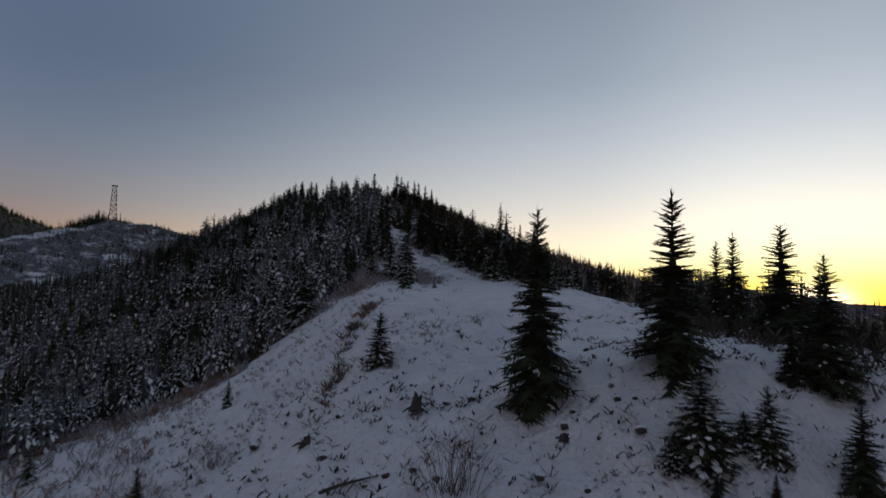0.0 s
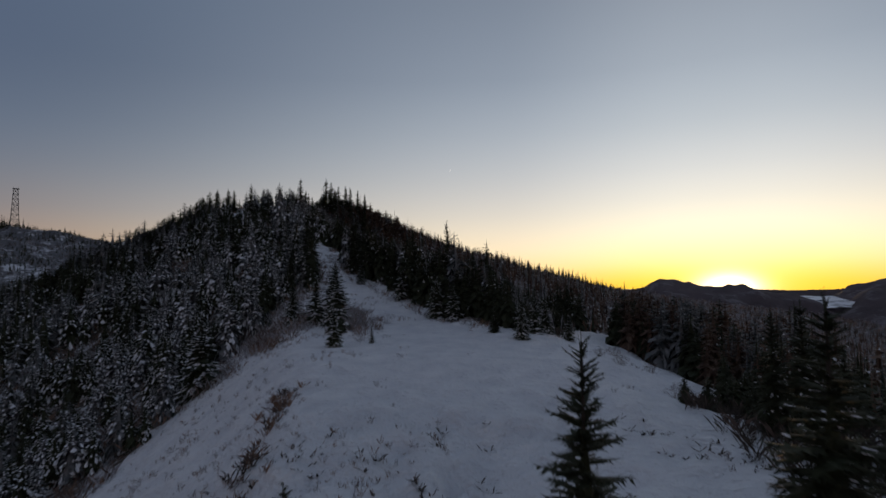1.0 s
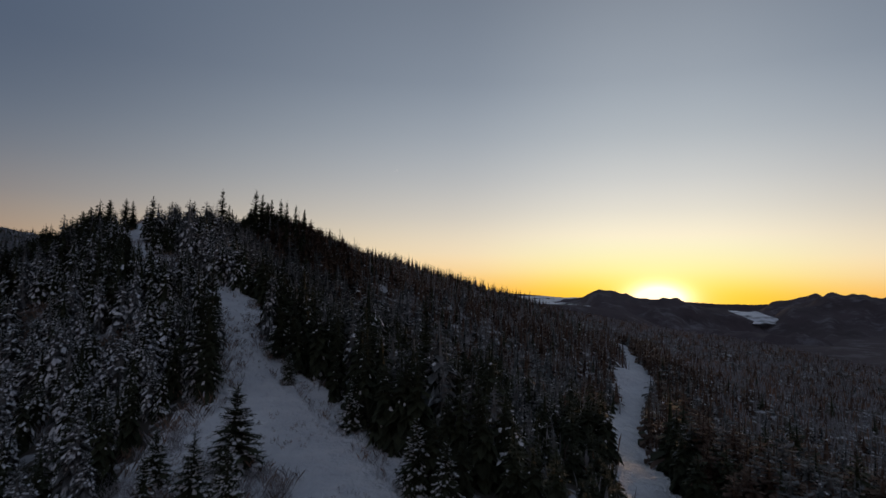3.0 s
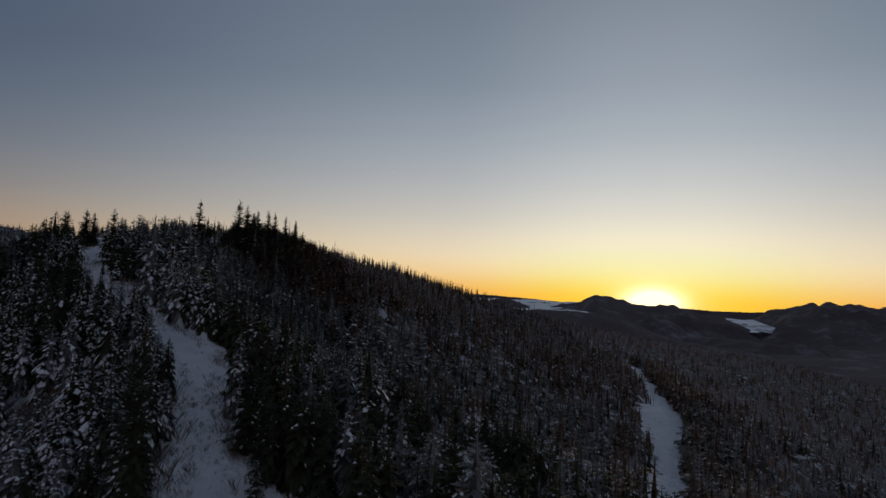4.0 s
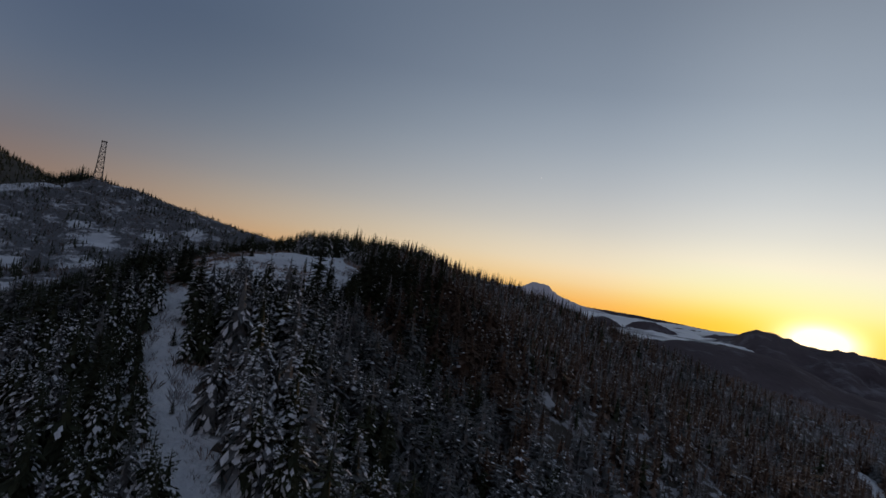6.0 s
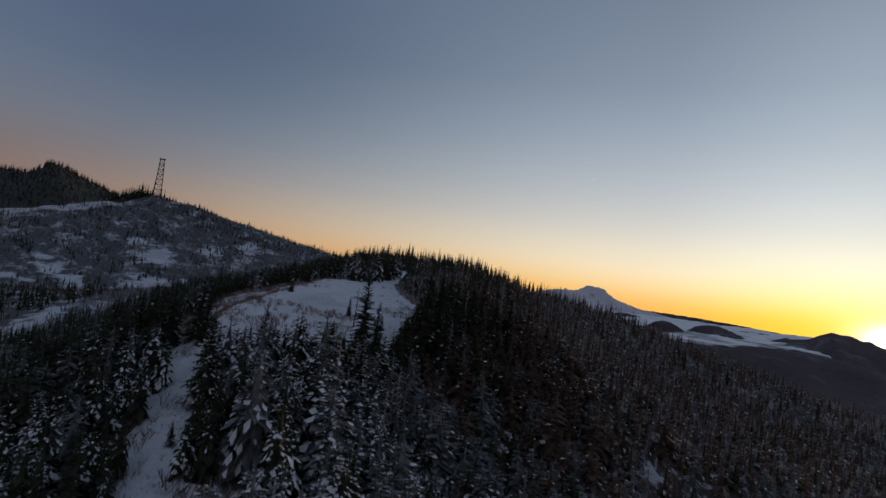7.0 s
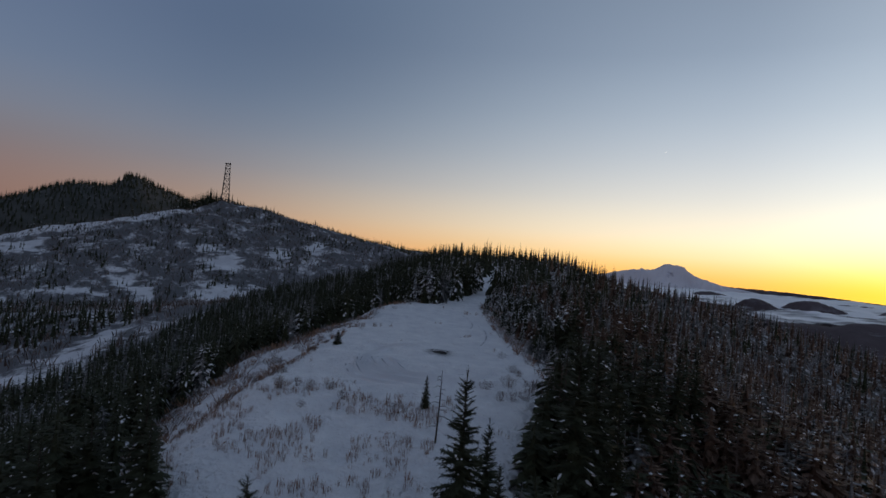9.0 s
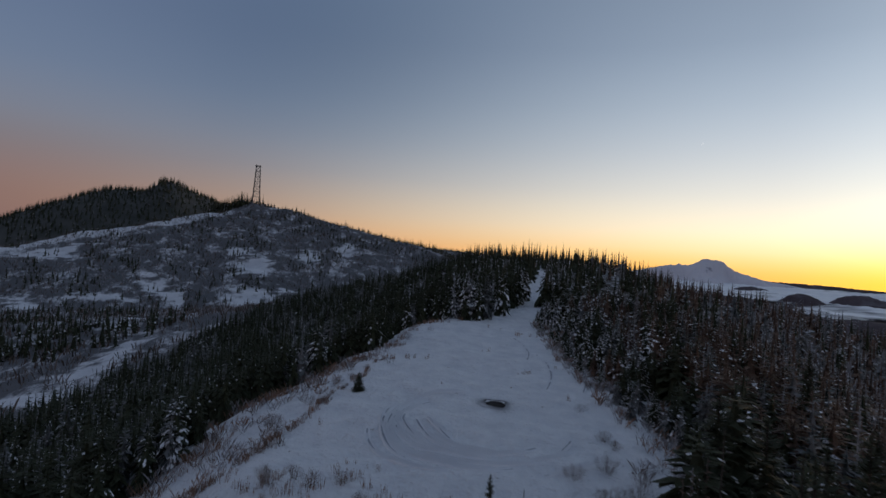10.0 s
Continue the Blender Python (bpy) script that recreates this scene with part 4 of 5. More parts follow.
ok = x > np.interp(y, WOOD_EDGE[:, 0], WOOD_EDGE[:, 1]) + 6 * waves(x, y, 20, 41)
x, y = x[ok], y[ok]
bx, by = scatter(62, 135, -40, 58, 4.5, 0.9)
x, y = np.concatenate([x, bx]), np.concatenate([y, by])
wood("valley_wood", "snow-dusted conifers filling the side valley", THIN, x, y, 5.0, 9.0, 1.1)
x, y = scatter(-720, -130, 345, 1320, 5.9, 0.9)
ok = (waves(x, y, 90, 35) + 0.7 * waves(x, y, 26, 36) > np.interp(y + 0.6 * (x + 300), (300, 500, 720, 900), (-0.3, 0.12, 0.02, -0.9)) + 0.35 * rng.rand(x.size)) & ((x < -260) | (y > 760))
wood("hillside_wood", "clumps of dark conifers on the snowy hillside", TINY, *far_out(x[ok], y[ok]), 3.9, 9.8, 1.15, True)
x, y = scatter(-1400, -700, 1000, 1600, 11.5, 0.95)
x, y = far_out(x, y)
ok = ground_z(x, y) > 25
wood("hilltop_wood", "dark conifer wood on the hill behind the mast", TINY, x[ok], y[ok], 14.0, 22.0, 1.1, True)
x, y = scatter(-135, 430, 760, 1320, 10.5, 0.9)
wood("saddle_wood", "dark conifer wood on the distant saddle", TINY, *far_out(x, y), 9.0, 14.5, 1.2, True)
x, y = scatter(-530, -478, 835, 900, 5.0, 0.9)
wood("hill_clump", "clump of tall dark firs beside the mast", FAR, *far_out(x, y), 17.0, 28.0, 0.9, True)
x, y = scatter(-470, -300, 860, 1180, 9.0, 0.8)
ok = np.abs(x + 474 - 0.52 * (y - 868)) < 26
wood("brow_firs", "row of thin firs along the brow of the hill", FAR, *far_out(x[ok], y[ok]), 10.0, 21.0, 0.8, True)
# the woods go on below and behind the knoll
x, y = scatter(-135, 135, -60, 64, 2.9, 0.9)
ok = (x < -40 + 5 * waves(x, y, 18, 50)) | (x > np.maximum(46, 0.85 * y + 8) + 5 * waves(x, y, 18, 50))
wood("lower_wood", "dark conifers on the slopes below the knoll", TINY, x[ok], y[ok], 4.5, 8.0, 1.2)

# ---- the distance ----
def range_mesh(name, spine, width, rough, seed, mat, label, category, floor=-130.0, steps=140, rows=26, sharp=1.0):
    """A mountain ridge: spine rows of azimuth (right of +y), distance and summit height, with flanks falling to the valley."""
    spine = np.array(spine, float)
    u = np.linspace(0, len(spine) - 1, steps)
    az, dist, top = (soft_steps(u, np.arange(len(spine)), spine[:, k]) for k in range(3))
    v = np.concatenate([-np.linspace(1, 0, rows // 2 + 1) ** 1.3, np.linspace(0, 1, rows // 2 + 1)[1:] ** 1.3])
    A, V = np.meshgrid(np.arange(steps), v)
    d = dist[A] + V * width
    a = np.radians(az[A])
    x, y = d * np.sin(a), d * np.cos(a) + 60
    relief = waves(x, y, width * 0.55, seed, 4)
    fall = np.abs(V) ** sharp
    z = top[A] - (top[A] - floor) * fall + rough * relief * (0.05 + np.minimum(fall * 4, 1) * (1 - fall))
    z = z + rough * 0.05 * waves(x, y, width * 0.09, seed + 1, 2)
    q = (np.arange(len(v) - 1)[:, None] * steps + np.arange(steps - 1)[None]).ravel()
    faces = np.stack([q, q + 1, q + steps + 1, q + steps], 1)
    ob = new(name, mesh_of(name, np.stack([x, y, z], -1).reshape(-1, 3), faces, [mat], None, True))
    return tagged(ob, label, category)


def el(degrees, dist):
    return 25 + dist * math.tan(radians(degrees))


def el50(degrees, dist):
    return 42 + dist * math.tan(radians(degrees))


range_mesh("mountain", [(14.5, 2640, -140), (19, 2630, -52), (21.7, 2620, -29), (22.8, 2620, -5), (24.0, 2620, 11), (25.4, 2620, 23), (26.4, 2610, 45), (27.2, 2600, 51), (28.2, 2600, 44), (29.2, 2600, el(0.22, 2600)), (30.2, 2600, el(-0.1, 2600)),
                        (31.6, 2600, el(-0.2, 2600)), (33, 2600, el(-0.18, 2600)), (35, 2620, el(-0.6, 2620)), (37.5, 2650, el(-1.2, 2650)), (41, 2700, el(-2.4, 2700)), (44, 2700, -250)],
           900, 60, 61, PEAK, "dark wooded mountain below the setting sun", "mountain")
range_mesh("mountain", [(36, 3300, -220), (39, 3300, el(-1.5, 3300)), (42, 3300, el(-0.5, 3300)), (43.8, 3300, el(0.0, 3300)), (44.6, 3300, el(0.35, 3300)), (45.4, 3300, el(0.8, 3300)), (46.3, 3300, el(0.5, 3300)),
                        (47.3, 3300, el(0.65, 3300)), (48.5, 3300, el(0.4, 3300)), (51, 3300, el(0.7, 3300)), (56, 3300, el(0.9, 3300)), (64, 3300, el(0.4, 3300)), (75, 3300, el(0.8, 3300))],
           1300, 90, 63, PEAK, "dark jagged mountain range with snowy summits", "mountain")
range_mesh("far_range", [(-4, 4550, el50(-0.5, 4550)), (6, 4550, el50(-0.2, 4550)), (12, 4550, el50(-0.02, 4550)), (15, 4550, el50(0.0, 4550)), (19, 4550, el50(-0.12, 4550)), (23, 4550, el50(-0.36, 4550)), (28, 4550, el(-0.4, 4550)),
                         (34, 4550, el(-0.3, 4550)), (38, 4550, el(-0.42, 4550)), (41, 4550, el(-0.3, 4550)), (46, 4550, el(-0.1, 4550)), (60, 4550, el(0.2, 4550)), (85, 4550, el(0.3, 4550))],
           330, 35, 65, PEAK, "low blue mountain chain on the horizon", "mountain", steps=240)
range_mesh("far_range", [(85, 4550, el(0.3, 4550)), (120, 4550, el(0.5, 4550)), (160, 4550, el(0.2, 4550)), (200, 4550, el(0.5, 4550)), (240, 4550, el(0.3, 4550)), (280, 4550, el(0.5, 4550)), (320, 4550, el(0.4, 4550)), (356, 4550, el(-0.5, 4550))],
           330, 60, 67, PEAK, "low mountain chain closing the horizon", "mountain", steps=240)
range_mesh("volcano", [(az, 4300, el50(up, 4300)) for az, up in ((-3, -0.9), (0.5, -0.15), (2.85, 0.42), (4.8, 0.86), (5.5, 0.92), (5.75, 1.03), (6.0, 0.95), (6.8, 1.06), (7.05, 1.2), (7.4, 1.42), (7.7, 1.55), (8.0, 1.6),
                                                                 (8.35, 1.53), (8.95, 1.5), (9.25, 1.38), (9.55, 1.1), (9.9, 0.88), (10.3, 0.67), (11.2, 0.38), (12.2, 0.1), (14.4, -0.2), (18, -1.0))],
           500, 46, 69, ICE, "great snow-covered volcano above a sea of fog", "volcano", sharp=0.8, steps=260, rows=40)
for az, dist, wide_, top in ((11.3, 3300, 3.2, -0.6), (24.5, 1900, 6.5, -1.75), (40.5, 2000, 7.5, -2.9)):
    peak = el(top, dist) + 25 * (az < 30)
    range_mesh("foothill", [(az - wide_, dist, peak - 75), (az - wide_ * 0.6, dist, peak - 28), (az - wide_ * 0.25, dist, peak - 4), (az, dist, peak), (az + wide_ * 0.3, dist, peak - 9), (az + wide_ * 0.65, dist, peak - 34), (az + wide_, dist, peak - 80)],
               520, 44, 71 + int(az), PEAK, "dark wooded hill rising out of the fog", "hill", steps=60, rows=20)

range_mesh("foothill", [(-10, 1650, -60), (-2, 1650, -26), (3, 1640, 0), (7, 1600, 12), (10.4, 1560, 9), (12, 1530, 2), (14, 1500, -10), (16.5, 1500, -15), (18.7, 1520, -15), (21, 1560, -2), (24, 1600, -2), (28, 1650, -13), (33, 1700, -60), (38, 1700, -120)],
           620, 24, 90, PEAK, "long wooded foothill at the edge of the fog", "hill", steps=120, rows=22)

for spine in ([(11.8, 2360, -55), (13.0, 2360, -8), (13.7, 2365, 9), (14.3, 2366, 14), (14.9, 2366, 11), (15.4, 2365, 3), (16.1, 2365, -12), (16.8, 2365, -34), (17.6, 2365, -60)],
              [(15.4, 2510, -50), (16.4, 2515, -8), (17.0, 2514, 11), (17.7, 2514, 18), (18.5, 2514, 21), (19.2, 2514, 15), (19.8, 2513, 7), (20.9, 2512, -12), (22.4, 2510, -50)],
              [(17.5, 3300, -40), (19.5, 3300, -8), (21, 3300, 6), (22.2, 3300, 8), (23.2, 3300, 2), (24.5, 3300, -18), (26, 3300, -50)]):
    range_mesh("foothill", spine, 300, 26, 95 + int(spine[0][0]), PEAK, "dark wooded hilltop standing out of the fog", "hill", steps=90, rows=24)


def fog(name, outline_az, near, far_, height, label, seed, rise=20, lean=0.0, ragged=1.1):
    """A bank of valley fog with a billowing top that thins out at its ragged edges."""
    az = np.linspace(*outline_az, 220)
    r = np.linspace(0, 1, 110)
    A, V = np.meshgrid(az, r)
    d = near + V * (far_ - near)
    B = A + lean * (1 - V)
    x, y = d * np.sin(np.radians(B)), d * np.cos(np.radians(B)) + 60
    edge = np.minimum(np.minimum(V * 2.0, (1 - V) * 8), np.minimum(A - az[0], az[-1] - A) * 0.9)
    z = height + rise * V ** 2 + 6 * waves(x, y, 330, seed + 1, 4) + 3.5 * np.abs(waves(x, y * 0.6, 130, seed + 2, 3)) - 20 * (1 - edge.clip(0, 1)) ** 2
    q = (np.arange(109)[:, None] * 220 + np.arange(219)[None]).ravel()
    me = mesh_of(name, np.stack([x, y, z], -1).reshape(-1, 3), np.stack([q, q + 1, q + 221, q + 220], 1), [FOG], None, True)
    thick = me.attributes.new("thickness", "FLOAT", "POINT")
    thick.data.foreach_set("value", (edge * 1.8 + ragged * waves(x, y, 420, seed, 4) - 0.2).clip(0, 1).astype(np.float32).ravel())
    return tagged(new(name, me), label, "fog", kind="stuff")


fog("sea_of_fog", (-8, 27.0), 1520, 4500, -14, "white sea of fog filling the far valleys", 81, 33)
fog("valley_fog", (35.4, 40.4), 2560, 3350, -47, "pale tongue of fog lying in the valley", 83, lean=2.2, ragged=2.2)

# ---- the mast on the hill ----
def mast(x, y, height, base, top):
    """A lattice mast: four legs, rings and cross braces, a platform and aerials on top."""
    root = new("lattice_mast")
    root.location = (x, y, float(ground_z(x, y)) - 0.5)
    root.rotation_euler = (0, 0, 0.5)
    corner = lambda k, u: (Vector((1 if k in (0, 3) else -1, 1 if k in (0, 1) else -1, 0)) * (base + (top - base) * u ** 0.8) / 2 + Vector((0, 0, height * u)))
    for k in range(4):
        part("leg", mesh_of("leg", *tube([corner(k, u / 8) for u in range(9)], [0.5] * 9, 5), [STEEL]), root)
    levels = 8
    for i in range(levels):
        u0, u1 = i / levels, (i + 1) / levels
        for k in range(4):
            a, b = corner(k, u0), corner((k + 1) % 4, u1)
            c, d = corner((k + 1) % 4, u0), corner(k, u1)
            part("brace", mesh_of("brace", *joined([tube([a, b], [0.2, 0.2], 4), tube([c, d], [0.2, 0.2], 4)]), [STEEL]), root)
            part("ring_bar", mesh_of("ring_bar", *tube([d, b], [0.28, 0.28], 4), [STEEL]), root)
    bm = bmesh.new()
    bmesh.ops.create_cube(bm, size=1.0, matrix=Matrix.Translation((0, 0, height + 0.3)) @ Matrix.Diagonal((top + 3.0, top + 3.0, 0.7, 1)))
    bmesh.ops.bevel(bm, geom=bm.edges[:], offset=0.08, segments=1, affect="EDGES")
    me = bpy.data.meshes.new("platform")
    bm.to_mesh(me)
    bm.free()
    me.materials.append(STEEL)
    part("platform", me, root)
    for k in range(4):
        p = corner(k, 1.0)
        part("aerial", mesh_of("aerial", *tube([p, p * 1.0 + Vector((0, 0, 3.0))], [0.16, 0.10], 4), [STEEL]), root)
    return tagged(root, "tall steel lattice mast on the wooded hilltop", "mast")


mast(*far_out(-474, 868), 70.0, 14.0, 6.5)


# ---- on the snow ----
def shrub(seed, stems, spread_, fork=3):
    """A bare bush one metre high: forking stems of thin twigs."""
    r = random.Random(seed)
    pieces = []
    for _ in range(stems):
        a, lean = r.uniform(0, 6.28), r.uniform(0.0, 1.0) ** 0.7 * spread_
        foot = Vector((math.cos(a), math.sin(a), 0)) * lean * r.uniform(0.1, 0.6) + Vector((r.uniform(-0.12, 0.12), r.uniform(-0.12, 0.12), -0.05))
        tip = Vector((math.cos(a) * lean, math.sin(a) * lean, (1.05 - 0.55 * (lean / spread_) ** 2) * r.uniform(0.6, 1.0)))
        mid = foot.lerp(tip, 0.5) + Vector((r.uniform(-0.06, 0.06), r.uniform(-0.06, 0.06), 0.08))
        pieces.append(tube([foot, mid, tip], [0.006, 0.0045, 0.0015], 3))
        for _ in range(fork):
            u = r.uniform(0.35, 0.85)
            p = mid.lerp(tip, u)
            q = p + Vector((r.uniform(-0.22, 0.22), r.uniform(-0.22, 0.22), r.uniform(0.08, 0.3)))
            pieces.append(tube([p, q], [0.003, 0.0012], 3))
    return joined(pieces)


SHRUBS = [shrub(1, 46, 0.75, 4), shrub(2, 52, 0.9, 4), shrub(3, 42, 0.6, 5)]
# x, y, height, frosted
KNOLL_SHRUBS = [(0.5, 25.5, 2.6, 0), (-17.5, 36, 1.9, 0), (-14, 37.5, 1.7, 0), (21, 55, 1.2, 0), (-10.5, 94, 2.2, 1), (-14, 98, 2.4, 1), (-8, 97, 2, 1), (-16.5, 101, 2.6, 1), (-3, 96, 2, 1), (0.5, 93, 1.6, 1), (-4.2, 91, 1.6, 1), (-12, 105, 2.2, 1), (-7.5, 107, 1.9, 1), (-2.5, 80.5, 1.5, 1), (-13.5, 90, 1.8, 0), (-9, 100.5, 2.2, 1), (-17.8, 96, 2.4, 0), (20.5, 84, 1.3, 0), (22.5, 71, 1.2, 0), (24, 63, 1.4, 0), (26.5, 73, 1.3, 0), (25, 79, 1.2, 0), (22.5, 76.5, 0.9, 0)]
CLEARING_SHRUBS = [(-47.8, 227.5, 1.9, 0), (-44.8, 228.2, 1.7, 0), (-43, 229.5, 1.4, 0), (-40.7, 227.1, 1.5, 0), (-34.6, 225.2, 1.7, 0), (-43.6, 224, 1, 0), (-25.5, 232.9, 1.6, 0), (-24.4, 233.5, 1.7, 0), (-23, 234.2, 1.9, 0), (-46.5, 229, 1.5, 0), (-27.5, 236, 1.7, 0), (-25.2, 238, 1.9, 0)]
rim_shrubs = random.Random(5)
RIM_SHRUBS = []
for y in range(236, 306, 5):
    for line in (-53.0 - 0.04 * (y - 236), -24.5 - 0.10 * (y - 236)):
        RIM_SHRUBS.append((line + rim_shrubs.uniform(-2.5, 2.0), y + rim_shrubs.uniform(-2, 2), rim_shrubs.uniform(1.3, 2.0), 1 if y > 248 else 0))
BUSHES = KNOLL_SHRUBS + CLEARING_SHRUBS + RIM_SHRUBS
bush_things = {}
for i, (x, y, height, frosty) in enumerate(BUSHES):
    key = (i % 3, frosty)
    height *= 0.72 if y > 200 else 1.0
    size = height * random.Random(i).uniform(0.95, 1.25)
    m = pose(x, y, float(ground_z(x, y)) - 0.05, 0, 0, i * 47) @ Matrix.Diagonal((size, size, height, 1))
    if key not in bush_things:
        ob = new("shrub", mesh_of("shrub", *SHRUBS[i % 3], [TWIG_FROST if frosty else TWIG]))
        ob.matrix_basis = m
        bush_things[key] = tagged(ob, "bare shrub white with hoar frost" if frosty else "bare brown shrub standing in the snow", "shrub", "bare shrubs")
    else:
        s = bush_things[key].scale
        copy_thing(bush_things[key], m @ Matrix.Diagonal((1 / s[0], 1 / s[1], 1 / s[2], 1)))


def tuft(seed, blades, lean, broad=1.0):
    """A tuft of bent dry stalks, one metre high."""
    r = random.Random(seed)
    vs, fs = [], []
    for _ in range(blades):
        a, l = r.uniform(0, 6.28), lean * r.uniform(0.2, 1.0)
        b = Vector((r.uniform(-0.3, 0.3), r.uniform(-0.3, 0.3), -0.05))
        t = b + Vector((math.cos(a) * l, math.sin(a) * l, r.uniform(0.5, 1.0)))
        side = Vector((-math.sin(a), math.cos(a), 0)) * broad * r.uniform(0.012, 0.035)
        k = len(vs)
        vs += [b - side, b + side, b.lerp(t, 0.6) + side * 0.8 + Vector((0, 0, 0.12)), t]
        fs += [(k, k + 1, k + 2), (k, k + 2, k + 3)]
    return np.array(vs), np.array(fs)


def litter(name, label, category, x, y, low, high, mats, seed, blades=7, lean=0.6, broad=1.0):
    """Countless small stalks or leaves in the snow, as one mesh."""
    r = np.random.RandomState(seed)
    protos = [tuft(seed + k, blades, lean, broad) for k in range(4)]
    z, h, turn, pick = ground_z(x, y), r.uniform(low, high, x.size), r.uniform(0, 6.28, x.size), r.randint(0, 4, x.size)
    vs, fs, ix, at = [], [], [], 0
    for k, (pv, pf) in enumerate(protos):
        rows = np.where(pick == k)[0]
        c, s = np.cos(turn[rows])[:, None], np.sin(turn[rows])[:, None]
        size = h[rows][:, None]
        v = np.stack([(pv[None, :, 0] * c - pv[None, :, 1] * s) * size + x[rows][:, None], (pv[None, :, 0] * s + pv[None, :, 1] * c) * size + y[rows][:, None], pv[None, :, 2] * size + z[rows][:, None]], -1)
        vs.append(v.reshape(-1, 3))
        fs.append((pf[None] + (np.arange(len(rows)) * len(pv))[:, None, None]).reshape(-1, 3) + at)
        ix.append(np.repeat(r.randint(0, len(mats), len(rows)), len(pf)))
        at += len(rows) * len(pv)
    ob = new(name, mesh_of(name, np.concatenate(vs), np.concatenate(fs), mats, np.concatenate(ix)))
    return tagged(ob, label, category, kind="stuff")


def in_open(x, y, margin=0.5):
    return openness(x, y) > margin


# dead stalks and leaves on the front slope of the knoll
x, y = scatter(-26, 30, 16, 52, 0.45, 0.6)
ok = in_open(x, y) & (1.2 * waves(x, y, 9, 51) + 1.2 * waves(x, y, 2.6, 52) + 0.3 * rng.rand(x.size) > np.interp(y + 0.5 * np.clip(x, -6, 8), (16, 29, 35, 40, 50), (-0.55, -0.4, -0.1, 0.45, 1.1)))
litter("dead_leaves", "dark dead fern leaves poking out of the snow", "dead leaves", x[ok], y[ok], 0.05, 0.40, [BARK, BARK, ASH, TWIG], 61, 3, 1.3, 6.5)
ok &= rng.rand(x.size) < 0.3
litter("fern_stalks", "bent dark fern stalks lying on the snow", "dead leaves", x[ok], y[ok], 0.15, 0.6, [BARK, TWIG], 62, 3, 1.5, 1.6)
x, y = scatter(-24, 28, 34, 112, 0.6, 0.6)
ok = in_open(x, y) & (waves(x, y, 14, 53) + 0.4 * waves(x, y, 4, 54) > np.interp(y, (34, 50, 62, 80, 112), (0.0, 0.05, 0.35, 0.5, 0.1)) + 0.7 * np.clip((x + 3) / 14, -0.5, 1))
litter("dry_grass", "thin dry grass standing in the snow of the knoll", "grass", x[ok], y[ok], 0.15, 0.60, [STRAW, TWIG, TWIG_FROST], 63, 7, 0.5)
x, y = scatter(-11, -3, 36, 62, 0.4, 0.8)
ok = np.abs(x + 7.4 + 0.7 * waves(x, y, 6, 60)) < np.interp(y, (36, 40, 46, 52, 60), (0.3, 0.9, 0.8, 0.5, 1.3)) * (0.15 + 1.0 * rng.rand(x.size)) * (0.9 + 0.4 * waves(x, y, 2, 66))
litter("tall_grass", "streak of straw-coloured grass lying downhill beside a young fir", "grass", x[ok], y[ok], 0.35, 0.85, [STRAW, HEATH, TWIG, BARK], 64, 9, 1.0, 1.8)
x, y = scatter(16, 34, 30, 60, 0.9, 0.8)
ok = x > np.interp(y, (30, 36, 41, 48, 60), (21, 18.5, 17.5, 19.5, 23)) + 1.5 * waves(x, y, 5, 92)
litter("dark_brush", "dark bare brush in front of the thicket", "brush", x[ok], y[ok], 0.5, 1.6, [TWIG, BARK, BARK], 93, 12, 0.8, 0.6)
# stalks on the clearing, thick along its western rim
x, y = scatter(-64, -20, 200, 305, 0.6, 0.8)
ring = np.hypot(x + 36, y - 245.5)
rim_w = np.clip(1 - np.abs(openness(x, y) - 1.5) / 3.0, 0, 1) * (x < -44)
ok = in_open(x, y, -1.0) & (ring > 11.5) & (waves(x, y, 11, 55) + 0.5 * waves(x, y, 3.5, 56) + 1.5 * rim_w > np.interp(y, (200, 216, 230, 238, 305), (0.40, -0.05, 0.35, 1.0, 1.1)) + 0.7 * (x > -29))
litter("dry_grass", "red-brown dry grass and brush around the snowy clearing", "grass", x[ok], y[ok], 0.35, 1.05, [HEATH, STRAW, HEATH, STRAW], 65, 10, 0.22, 0.7)
x, y = scatter(-60, -46, 219, 266, 0.35, 0.9)
line = np.interp(y, (219, 224, 228, 231, 240, 252, 266), (-54.4, -53.8, -53.9, -52.7, -52.3, -53.2, -54.2))
ok = np.abs(x - line + 0.5 * waves(x, y, 5, 75)) < np.interp(y, (219, 226, 236, 244, 266), (0.4, 1.0, 1.0, 0.6, 0.3)) * (0.2 + 1.0 * rng.rand(x.size)) * (0.75 + 0.9 * waves(x, y, 7, 76))
litter("heath", "red-brown heath along the rim of the clearing", "brush", x[ok], y[ok], 0.3, 0.9, [HEATH, TWIG, STRAW], 75, 9, 0.5)
x, y = scatter(-64, -50, 212, 268, 0.9, 0.75)
ok = (x < np.interp(y, (212, 224, 231, 252, 268), (-52, -55, -54, -54.5, -55.5))) & (waves(x, y, 7, 98) + 0.5 * rng.rand(x.size) > 0.1)
litter("rim_brush", "frosted brush on the slope below the clearing", "brush", x[ok], y[ok], 0.5, 1.6, [TWIG_FROST, TWIG, HEATH], 99, 10, 0.7, 0.6)
x, y = scatter(-40, -6, 118, 205, 0.7, 0.7)
ok = in_open(x, y, -0.6) & (waves(x, y, 10, 57) + 0.5 * waves(x, y, 3, 77) + 0.6 * (openness(x, y) < 1.2) > 0.12)
litter("dry_grass", "dry stalks in the narrow snowy lane", "grass", x[ok], y[ok], 0.2, 0.7, [TWIG, TWIG_FROST, STRAW], 67, 7, 0.6)
